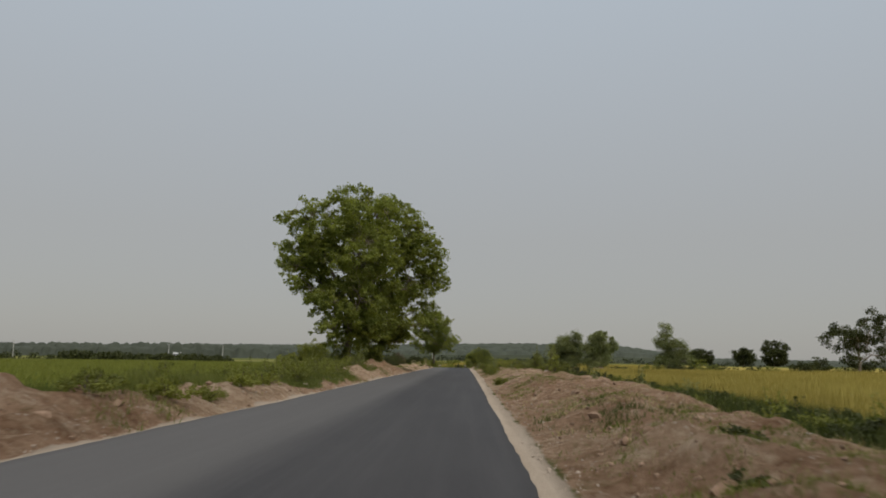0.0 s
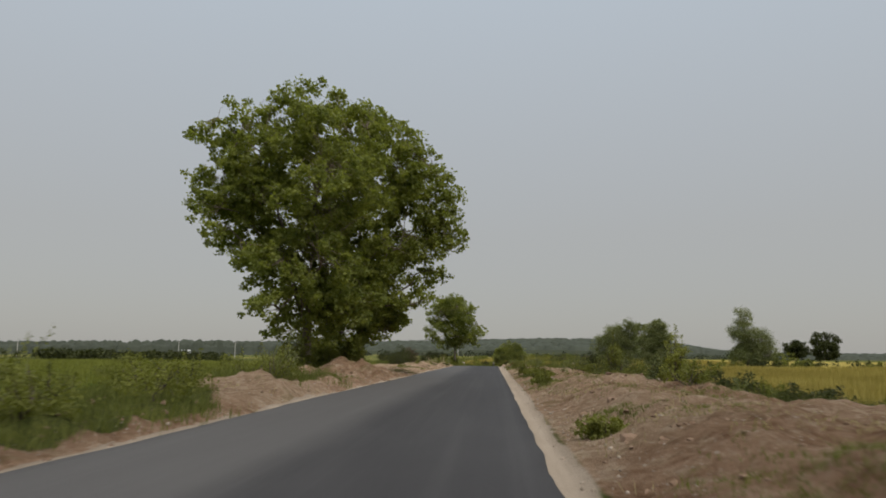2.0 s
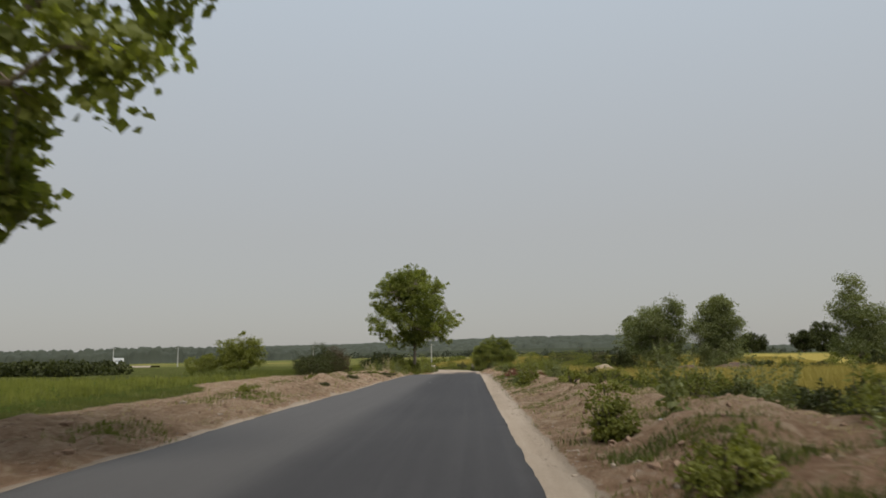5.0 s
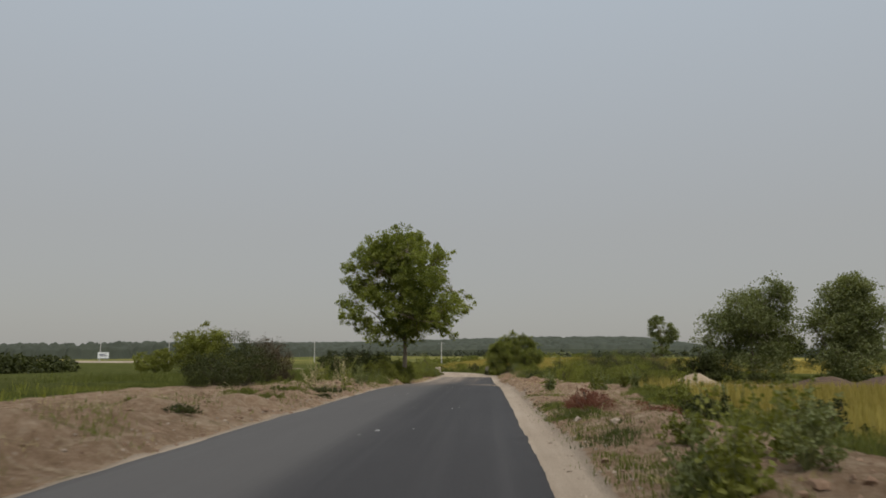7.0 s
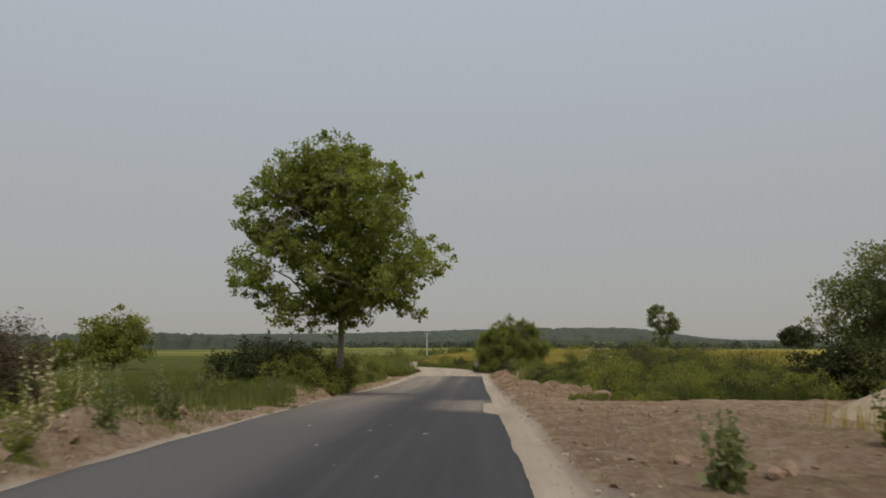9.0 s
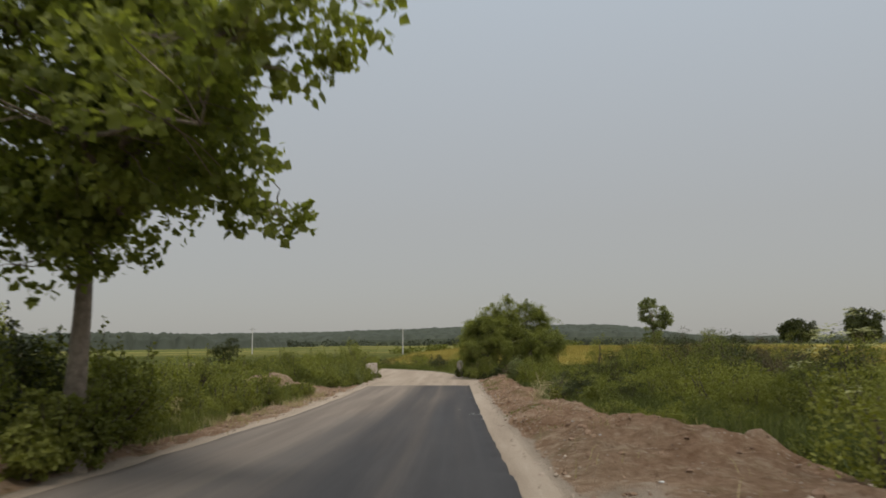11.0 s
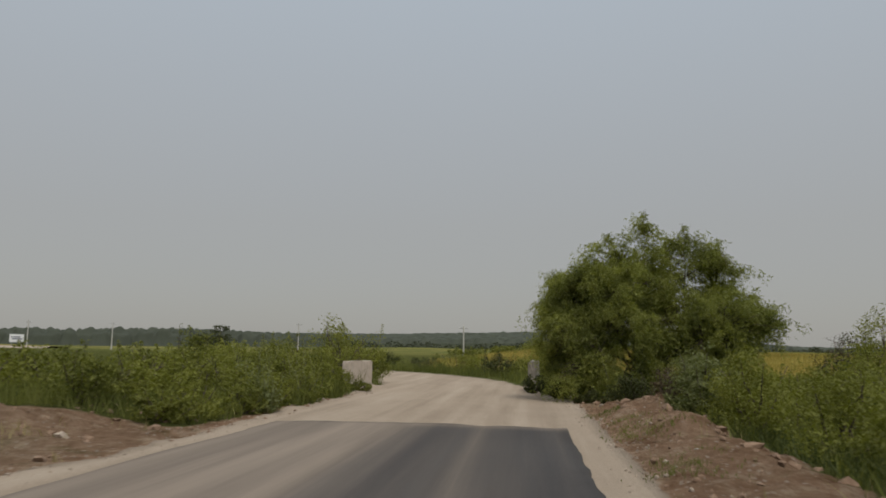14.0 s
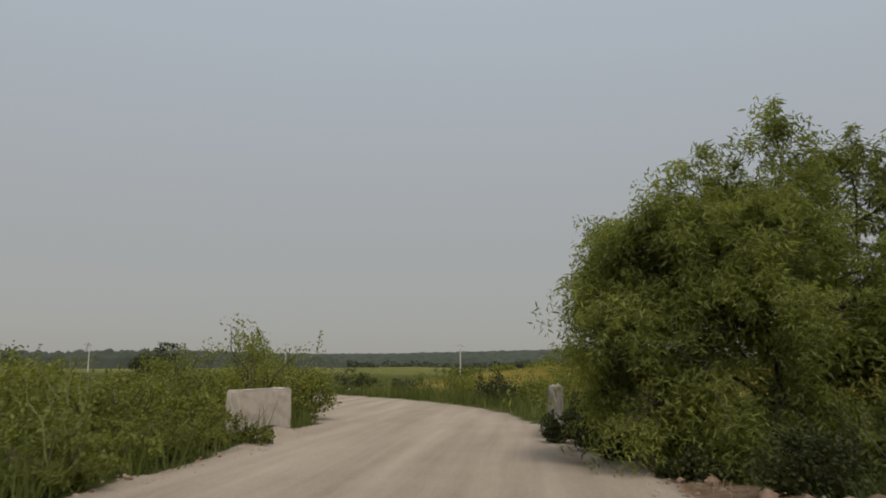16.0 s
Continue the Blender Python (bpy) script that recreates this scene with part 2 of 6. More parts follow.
        return mix(nt, w, low, colour)

    base = over(base, "ripe", ramp(nt, n2, [(0.3, (0.24, 0.185, 0.045)), (0.7, (0.41, 0.335, 0.10))]))
    base = over(base, "green", ramp(nt, maths(nt, "ADD", maths(nt, "MULTIPLY", n1, 0.5), maths(nt, "MULTIPLY", n2, 0.5)),
                                    [(0.3, (0.050, 0.076, 0.016)), (0.7, (0.105, 0.138, 0.034))]))
    straw = step(nt, noise_tex(nt, 2.3, 6.0, 0.75), 0.50, 0.66)      # matted dead grass in patches
    dry = mix(nt, maths(nt, "MULTIPLY", maths(nt, "ADD", attribute(nt, "dry"), straw), 0.5, True), earth, ramp(nt, n2, [(0.3, (0.300, 0.222, 0.142)), (0.7, (0.54, 0.43, 0.305))]))
    weedy = maths(nt, "MULTIPLY", step(nt, noise_tex(nt, 0.9, 7.0, 0.72), 0.56, 0.66), 0.38)      # low creeping weeds
    dry = mix(nt, weedy, dry, ramp(nt, n2, [(0.3, (0.075, 0.078, 0.028)), (0.7, (0.185, 0.165, 0.070))]))
    base = over(base, "soil", dry)
    base = over(base, "gravel", gravel)
    nt.links.new(base, b.inputs["Base Color"])
    flat = maths(nt, "SUBTRACT", 1.0, maths(nt, "MULTIPLY", attribute(nt, "gravel"), 0.8), True)      # gravel lies flatter than turned earth
    bump(nt, b, maths(nt, "MULTIPLY", maths(nt, "ADD", maths(nt, "MULTIPLY", n7, 0.75), maths(nt, "ADD", maths(nt, "MULTIPLY", n2, 0.5), maths(nt, "MULTIPLY", n4, 0.2))), flat), 1.0, 0.15)
    return m


ASPHALT, GROUND = asphalt_material(), ground_material()


# ---- lie of the land ----
ROAD_END = 169.5
EDGE_Y = (-55.4, 4.6, 16.6, 44.6, 61.6, 72.6, 97, 110, 127, 132, 137, 146, 160, 180)
EDGE_X = (-6.3, -6.15, -6.03, -5.58, -5.42, -5.27, -5.03, -4.93, -5.02, -5.2, -5.48, -5.42, -5.15, -5.05)
VERGE_Y = (-55.4, 18.6, 24.6, 34.6, 44.6, 52.6, 61.6, 68.6, 90, 100, 106, 114, 121, 127, 137, 139, 145, 149, 158, 168, 173, 178)
VERGE_X = (4.9, 5.0, 5.6, 6.5, 6.8, 6.2, 5.6, 5.4, 4.9, 4.0, 3.3, 3.4, 5.6, 14, 14, 5.4, 4.8, 3.5, 2.8, 2.4, 2.1, 0.8)
RISE_Y = (-55.4, 4.6, 12.6, 20.6, 28.6, 36.6, 44.6, 52.6, 60.6, 68.6, 76.6, 84.6, 88, 96, 104, 112, 120, 128, 136, 144, 152, 160, 190, 240, 330, 600)
RISE_Z = (0, 0.02, 0.05, 0.10, 0.15, 0.22, 0.27, 0.34, 0.37, 0.40, 0.45, 0.50, 0.52, 0.54, 0.58, 0.60, 0.58, 0.48, 0.26, 0.05, -0.10, -0.14, -0.16, -0.2, 0.2, 1.0)


def road_z(y):
    return np.interp(y, RISE_Y, RISE_Z)


def left_x(y):
    return np.interp(y, EDGE_Y, EDGE_X)


def lattice(i, j, seed):
    h = (i.astype(np.int64) * 374761393 + j.astype(np.int64) * 668265263 + seed * 974711) & 0x7FFFFFFF
    h = ((h ^ (h >> 13)) * 1274126177) & 0x7FFFFFFF
    return ((h ^ (h >> 16)) & 0xFFFF) / 65535.0


def waves(x, y, seed=0, octaves=4):
    """Soft random heights from -1 to 1, about one metre across at the widest."""
    total, size, gain = np.zeros(np.broadcast(x, y).shape), 0.0, 1.0
    for o in range(octaves):
        fx, fy = x * 2 ** o + 17.3 * o, y * 2 ** o - 9.1 * o
        i, j = np.floor(fx), np.floor(fy)
        u, v = fx - i, fy - j
        u, v = u * u * (3 - 2 * u), v * v * (3 - 2 * v)
        a, b, c, d = (lattice(i + p, j + q, seed + o) for p, q in ((0, 0), (1, 0), (0, 1), (1, 1)))
        total = total + gain * ((a * (1 - u) + b * u) * (1 - v) + (c * (1 - u) + d * u) * v - 0.5) * 2
        size, gain = size + gain, gain * 0.5
    return total / size * 1.6


def ease(v, lo, hi):
    t = np.clip((v - lo) / (hi - lo), 0, 1)
    return t * t * (3 - 2 * t)


def hump(v, lo, hi, soft):
    return ease(v, lo - soft, lo + soft) * (1 - ease(v, hi - soft, hi + soft))


def zones(x, y):
    """Height and how far each kind of surface reaches, for points of the plan."""
    x, y = np.broadcast_arrays(np.asarray(x, float), np.asarray(y, float))
    bend = np.clip(y - 184, 0, None) ** 2 * 0.018                      # past the bridge the track swings to the left
    u, v = x + bend * (y < 230), left_x(y) - x - bend * (y < 230)        # metres off the right and the left edge
    big, mid, fine = waves(x / 9, y / 9, 3, 3), waves(x / 2.2, y / 2.2, 11, 4), waves(x / 0.7, y / 0.7, 23, 3)
    rz = road_z(y)
    z = rz.copy()
    near = 1 - ease(np.hypot(np.maximum(u, v).clip(0), 0), 14, 60)
    # right: a bank of turned earth, then a dip to the field
    r1 = hump(y, -40, 101, 6)
    bank = hump(u, 1.5 - 0.3 * mid, np.interp(y, VERGE_Y, VERGE_X) - 0.3 + 0.6 * big, 0.9) * r1
    low_bank = hump(u, 1.0, np.interp(y, VERGE_Y, VERGE_X) - 0.3 + 0.3 * mid, 0.55) * hump(y, 141, 174, 3.5)
    ridged = 0.5 - np.abs(waves(x / 1.5, y / 2.0, 57, 3))               # furrows left by the digger
    z += bank * (0.28 + 0.15 * hump(y, 20.6, 62.6, 8) + 0.09 * big + 0.12 * mid + 0.09 * fine + 0.07 * ridged) + low_bank * (0.23 + 0.12 * mid + 0.10 * fine)
    z -= ease(u, 4.5, 7.5) * 0.28 * ease(134 - y, 0, 8) + ease(u, 2.2, 6) * 0.40 * ease(y, 134, 142)
    z += hump(u, 1.0, 6, 1.5) * hump(y, 101, 127, 4) * (0.08 + 0.14 * mid + 0.06 * fine)
    # left: a lower bank, heaped high under the great trees
    l1 = hump(y, -40, 126, 5)
    bank_l = hump(v, 0.9 - 0.2 * mid, 3.6 + 0.8 * big, 0.8) * l1 * (1 - 0.5 * hump(y, 78, 94, 3))
    z += bank_l * (0.22 + 0.10 * big + 0.16 * mid + 0.12 * fine + 0.09 * ridged)
    for hx, hy, hr, hz in ((-8.5, 67.6, 2.4, 0.16), (-8.4, 72.4, 2.4, 0.26), (-8.7, 70.3, 1.1, 0.14), (-7.8, 74.4, 1.0, 0.14), (-7.9, 68.6, 0.9, 0.10), (-9.6, 62.6, 3.0, 0.18), (-6.7, 139.3, 0.9, 0.30), (-6.8, 142.4, 0.9, 0.30), (-7.1, 136.2, 1.1, 0.30), (-9.2, 165.4, 1.8, 0.34), (-7.5, 51.9, 1.5, 0.20), (2.1, 171.9, 1.15, 0.52), (1.6, 169.0, 0.8, 0.12), (-7.3, 70.6, 1.8, 0.14), (0.85, 132.3, 0.75, 0.36), (-6.5, 181.2, 1.1, 0.26), (3.0, 143.5, 1.4, 0.10), (4.0, 138.3, 0.9, 0.28), (-8.9, 20.6, 2.0, 0.25)):
        d = ((x - hx) / hr) ** 2 + ((y - hy) / (hr * 1.5)) ** 2
        z += hz * np.exp(-d * 1.3) * (1 + 0.55 * mid + 0.55 * fine)
    z += ease(v, 1.2, 4) * hump(y, 126, 240, 5) * (0.18 + 0.12 * mid)
    z += ease(v, 4, 10) * 0.10 * l1
    on_road = hump(v, -30, 0.40, 0.2) * hump(u, -30, 0.50, 0.25) * (y < 186)
    z = z * (1 - on_road) + (rz - 0.055 + 0.012 * fine * (y < ROAD_END) + 0.05 * ease(y, 134, 146) * ease(v, 0.0, 0.12) + 0.05 * ease(y, ROAD_END - 0.3, ROAD_END + 0.4) * (1 - ease(v, 0.0, 0.12))) * on_road
    past = hump(u, np.interp(y, (182, 187, 200, 210), (-5.0, -6.9, -6.9, -5.0)), -0.9, 0.8) * (y >= ROAD_END - 2) * (y < 235)
    z = z * (1 - past * (y >= 186)) + (rz - 0.05) * past * (y >= 186)
    z += (1 - near) * 0.5 * waves(x / 60, y / 60, 5, 3)
    # the land beyond: a gentle rise, then a long wooded ridge
    far = ease(np.hypot(x, y - 80), 170, 420)
    z += ease(y, 205, 300) * ease(x, -14, 10) * 1.9 * (1 - ease(y, 330, 520))   # brow of the ripe field past the bridge
    ridge = np.exp(-((y - 2500) / 420) ** 2) * (38 + 10 * np.sin(x / 610 + 1.0) + 5 * np.sin(x / 230)) * (1 - 0.62 * ease(x, 430, 760)) * (1 - 0.35 * ease(-x, 500, 1500))
    z += ridge + far * 2.2 * waves(x / 400, y / 400, 9, 2)
    # zones
    soil = np.maximum.reduce([hump(u, 0.4, np.interp(y, VERGE_Y, VERGE_X) + 0.7 * big * (y < 100) + 0.25 * mid, 0.4) * hump(y, -40, 180, 2), hump(v, 0.2, np.interp(y, (22.6, 28.6, 34.6, 48.6, 50.6, 53.6, 55.6, 59.6, 61.6), (3.8, 1.6, 0.9, 0.9, 2.4, 2.4, 1.3, 1.3, 5.2)) + 0.8 * big + 0.3 * mid, 0.4) * l1,
                              hump(v, 0.3, np.interp(y, (120, 128, 136, 140, 150, 166, 172, 178), (2.6, 0.8, 0.8, 1.1, 1.3, 1.1, 0.7, 0.2)) + 0.4 * mid, 0.35) * hump(y, 122, 179, 3),
                              hump(v, 0.8, 6.0, 0.6) * hump(y, 162.6, 168.0, 0.7), hump(v, 0.4, 5.2 + 1.2 * big + 3.0 * ease(y, 96, 106), 0.8) * hump(y, 80, 127, 3),
                              0.9 * hump(x, 11, 19, 1.5) * hump(y, 132, 136, 2)])
    side = np.interp(y, (44, 64, 92, 100), (0.40, 0.48, 0.50, 0.58)) + 0.05 * mid
    rough = waves(x / 0.38, y / 0.38, 53, 2)
    z += soil * (1 - on_road) * (0.04 * fine + 0.055 * rough)
    gravel = np.maximum.reduce([hump(u, -30, side, 0.16) * hump(v, -30, np.interp(y, (140, 160, 176, 180), (0.3, 0.55, 0.55, 0.95)) + 0.12 * mid, 0.12) * (y < 186),
                                past, hump(u, 0.2, 2.2 + 0.5 * mid, 0.5) * hump(y, 134.5, 140, 1.5) * 0.55])
    ripe = np.maximum(hump(u, np.interp(y, (54.6, 64.6, 90, 99, 112), (8.6, 8.0, 7.2, 4.9, 4.5)) + 0.3 * big, 260, 0.8) * hump(y, -300, 126, 2) * (1 - hump(u, 0, 6.0, 0.8) * ease(y, 116, 122)), hump(x, -10, 190, 5) * hump(y, 215, 320, 8))
    green = np.maximum(hump(v, 6.6 + 1.2 * big, 130, 1.0) * hump(y, -300, 112, 8), 0)
    dry = np.maximum(0.6 * hump(y, 78, 138, 5), 0.6 * ease(big + 0.4 * mid, 0.1, 0.7))
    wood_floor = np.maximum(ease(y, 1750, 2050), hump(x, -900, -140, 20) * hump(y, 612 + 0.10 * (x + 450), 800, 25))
    return dict(z=z, dry=dry, soil=soil, gravel=gravel, ripe=ripe, green=green, far=far, wood_floor=wood_floor)


def ground_z(x, y):
    return float(zones(np.array([x]), np.array([y]))["z"][0])


def spread(lo, hi, gap, reach, grow):
    """Even steps from lo to hi, then steps that widen out to the reach on either side."""
    mid = list(np.arange(lo, hi + 1e-6, gap))
    up, down, g = [hi], [lo], gap
    while up[-1] < reach or down[-1] > -reach:
        g *= grow
        up.append(up[-1] + g), down.append(down[-1] - g)
    return np.array(down[:0:-1] + mid + up[1:])


def mesh_object(name, verts, faces, mat, smooth=True, parent=None):
    me = bpy.data.meshes.new(name)
    verts, faces = np.asarray(verts, np.float32), np.asarray(faces, np.int32)
    me.vertices.add(len(verts))
    me.vertices.foreach_set("co", verts.ravel())
    n = faces.shape[1]
    me.loops.add(faces.size)
    me.loops.foreach_set("vertex_index", faces.ravel())
    me.polygons.add(len(faces))
    me.polygons.foreach_set("loop_start", np.arange(0, faces.size, n, dtype=np.int32))
    me.polygons.foreach_set("use_smooth", np.full(len(faces), smooth))
    me.update(calc_edges=True)
    me.materials.append(mat)
    ob = new(name, me)
    if parent:
        ob.parent = parent
    return ob


def grid_faces(nx, ny):
    i = (np.arange(ny - 1)[:, None] * nx + np.arange(nx - 1)[None]).ravel()
    return np.stack([i, i + 1, i + nx + 1, i + nx], 1)


def build_ground():
    xs, ys = spread(-15, 12, 0.2, 4200, 1.16), spread(-2, 192, 0.25, 4300, 1.13)
    gx, gy = np.meshgrid(xs, ys)
    at = zones(gx.ravel(), gy.ravel())
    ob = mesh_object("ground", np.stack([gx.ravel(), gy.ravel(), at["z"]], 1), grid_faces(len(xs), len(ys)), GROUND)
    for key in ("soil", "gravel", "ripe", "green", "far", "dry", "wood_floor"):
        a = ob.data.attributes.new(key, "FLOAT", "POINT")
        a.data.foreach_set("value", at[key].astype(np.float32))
    tagged(ob, "reddish turned earth, pale gravel verges, grass and fields", "ground", kind="structure")


def build_road():
    """A slab of new asphalt, 5 cm thick, with a crumbled right edge and a cut end."""
    ys = np.r_[np.arange(-40, 60, 0.5), np.arange(60, ROAD_END - 0.2, 0.22), ROAD_END]
    jag = 0.022 * waves(ys * 1.1, ys * 0, 31, 4) + 0.016 * waves(ys * 4, ys * 0, 37, 2)
    right = jag - 0.08 * ease(ys, 70, 95) - 0.32 * hump(ys, 127.5, 134.0, 0.5)
    left = left_x(ys) + 0.05 * waves(ys * 0.6, ys * 0, 41, 4)
    end = 0.25 * waves(np.linspace(0, 7, 25), np.zeros(25), 43, 3)
    rows, lane, dust = [], [], []
    for k, y in enumerate(ys):
        t = np.linspace(0, 1, 23)
        x = left[k] + (right[k] - left[k]) * t
        yy = y + (end[1:24] if y == ROAD_END else 0 * x)
        z = road_z(yy) + 0.02 * np.sin(t * math.pi)
        x = np.r_[left[k] - 0.02, x, right[k] + 0.02]
        yy = np.r_[yy[0], yy, yy[-1]]
        z = np.r_[z[0] - 0.07, z, z[-1] - 0.07]
        rows.append(np.stack([x, yy, z], 1))
        t2 = np.r_[0, t, 1]
        lane.append(1 - ease(t2, 0.28, 0.62))
        cross = 0.75 * hump(yy, 128, 135, 1.2) * ease(t2, 0.55, 0.95)
        d = ease(yy, 112, 168) * (0.35 + 0.75 * (1 - ease(t2, 0.20, 0.72))) + 0.16 * ease(yy, 85, 120) * (1 - ease(t2, 0.1, 0.5)) + 0.30 * hump(yy, 126, 140, 5) * (1 - ease(t2, 0.35, 0.65)) + cross
        tyre = np.exp(-((t2 - 0.72) / 0.05) ** 2) * 0.30 * ease(yy, 118, 150)
        tail = 0.55 * ease(yy, ROAD_END - 1.0, ROAD_END + 0.1) + 1.2 * (1 - ease(t2, 0.34, 0.50)) * ease(yy, 150, 163)
        dust.append(np.clip(d + tyre + tail, 0, 1.3))
    n = rows[0].shape[0]
    v = np.concatenate(rows)
    # close the cut end
    last = rows[-1].copy()
    last[:, 2] -= 0.07
    last[:, 1] += 0.02
    v = np.concatenate([v, last])
    lane, dust = np.r_[np.concatenate(lane), lane[-1]], np.r_[np.concatenate(dust), dust[-1]]
    ob = mesh_object("road", v, grid_faces(n, len(rows) + 1), ASPHALT)
    for key, val in (("lane", lane), ("dust", dust)):
        a = ob.data.attributes.new(key, "FLOAT", "POINT")
        a.data.foreach_set("value", val.astype(np.float32))
    tagged(ob, "new dark asphalt country road, dusty towards its cut end", "road", kind="structure")


build_ground()
build_road()


# ---- plants ----
def rng_of(seed):
    return np.random.default_rng(seed)


def turns(r, n, droop=0.0, flat=0.0):
    """Random turns for leaves: columns are across, along and out of the leaf."""
    along = r.normal(size=(n, 3))
    along[:, 2] = along[:, 2] * (1 - flat) - droop
    along /= np.linalg.norm(along, axis=1, keepdims=True) + 1e-9
    ref = r.normal(size=(n, 3)) * np.array([1, 1, 1 - flat]) + np.array([0, 0, 1.2 * flat])
    out = ref - (ref * along).sum(1, keepdims=True) * along
    out /= np.linalg.norm(out, axis=1, keepdims=True) + 1e-9
    return np.cross(along, out), along, out


BROAD = (np.array([(0, 0, 0), (0.40, 0.14, 0.07), (0.46, 0.48, 0.08), (0, 1, -0.06), (-0.46, 0.48, 0.08), (-0.40, 0.14, 0.07)]), np.array([(0, 1, 2), (0, 2, 3), (0, 3, 4), (0, 4, 5)]))
KITE = (np.array([(0, 0, 0), (0.36, 0.45, 0.06), (0, 1, -0.05), (-0.36, 0.45, 0.06)]), np.array([(0, 1, 2), (0, 2, 3)]))
ROUND = (np.array([(0, 0, 0), (0.46, 0.40, 0.07), (0, 1, -0.06), (-0.46, 0.40, 0.07)]), np.array([(0, 1, 2), (0, 2, 3)]))
LANCE = (np.array([(0, 0, 0), (0.10, 0.40, 0.03), (0, 1, -0.10), (-0.10, 0.40, 0.03)]), np.array([(0, 1, 2), (0, 2, 3)]))


def leaves(points, sizes, shape, r, droop=0.25, flat=0.3):
    """Vertices and triangles of a leaf of the shape at each point."""
    tv, tf = shape
    a, b, c = turns(r, len(points), droop, flat)
    s = np.asarray(sizes)[:, None, None]
    v = points[:, None] + s * (tv[None, :, 0, None] * a[:, None] + tv[None, :, 1, None] * b[:, None] + tv[None, :, 2, None] * c[:, None])
    f = tf[None] + (np.arange(len(points)) * len(tv))[:, None, None]
    return v.reshape(-1, 3), f.reshape(-1, 3)


def tube(path, radii, sides=6):
    """A round limb along a path, as vertices and quads."""
    path, radii = np.asarray(path, float), np.asarray(radii, float)
    d = np.gradient(path, axis=0)
    d /= np.linalg.norm(d, axis=1, keepdims=True) + 1e-9
    ref = np.where(np.abs(d[:, 2:3]) > 0.9, [[1.0, 0, 0]], [[0, 0, 1.0]])
    a = np.cross(d, ref)
    a /= np.linalg.norm(a, axis=1, keepdims=True)
    b = np.cross(d, a)
    w = np.linspace(0, 2 * math.pi, sides, endpoint=False)
    v = path[:, None] + radii[:, None, None] * (np.cos(w)[None, :, None] * a[:, None] + np.sin(w)[None, :, None] * b[:, None])
    n = len(path)
    i = (np.arange(n - 1)[:, None] * sides + np.arange(sides)[None])
    j = (np.arange(n - 1)[:, None] * sides + (np.arange(sides)[None] + 1) % sides)
    f = np.stack([i, j, j + sides, i + sides], -1).reshape(-1, 4)
    return v.reshape(-1, 3), f


def join(parts):
    vs, fs, k = [], [], 0
    for v, f in parts:
        vs.append(v), fs.append(f + k)
        k += len(v)
    return np.concatenate(vs), np.concatenate(fs)


def bough(p, q, r, sag=0.0, steps=6, wobble=0.06):
    """A bent way from p to q."""
    t = np.linspace(0, 1, steps)[:, None]
    p, q = np.asarray(p, float), np.asarray(q, float)
    l = np.linalg.norm(q - p)
    way = p + (q - p) * t + r.normal(size=(steps, 3)) * wobble * l * np.sin(t * math.pi)
    way[:, 2] += (sag * l * np.sin(t * math.pi))[:, 0]
    return way


def puff(r, n, radius, flat=0.8):
    """Offsets that fill a ball, with no strays beyond it."""
    d = r.normal(size=(n, 3))
    d /= np.linalg.norm(d, axis=1, keepdims=True) + 1e-9
    return d * (radius * r.random((n, 1)) ** 0.42) * np.array([1, 1, flat])


def clumps_in(blobs, count, r, inner=0.45, family=1, stray=0.0):
    """Places for twig ends: through the blobs of a crown, thickest near their skins, in families that share a bough."""
    if family > 1:
        heads = clumps_in(blobs, max(4, count // family), r, inner)
        return heads[r.integers(0, len(heads), count)] + puff(r, count, stray * 1.75)
    vol = np.array([b[3] * b[4] * b[5] for b in blobs]) ** 0.75
    pick = r.choice(len(blobs), count, p=vol / vol.sum())
    d = r.normal(size=(count, 3))
    d /= np.linalg.norm(d, axis=1, keepdims=True)
    rad = inner + (1 - inner) * r.random(count) ** 0.6
    b = np.array(blobs)[pick]
    return b[:, :3] + d * rad[:, None] * b[:, 3:6]


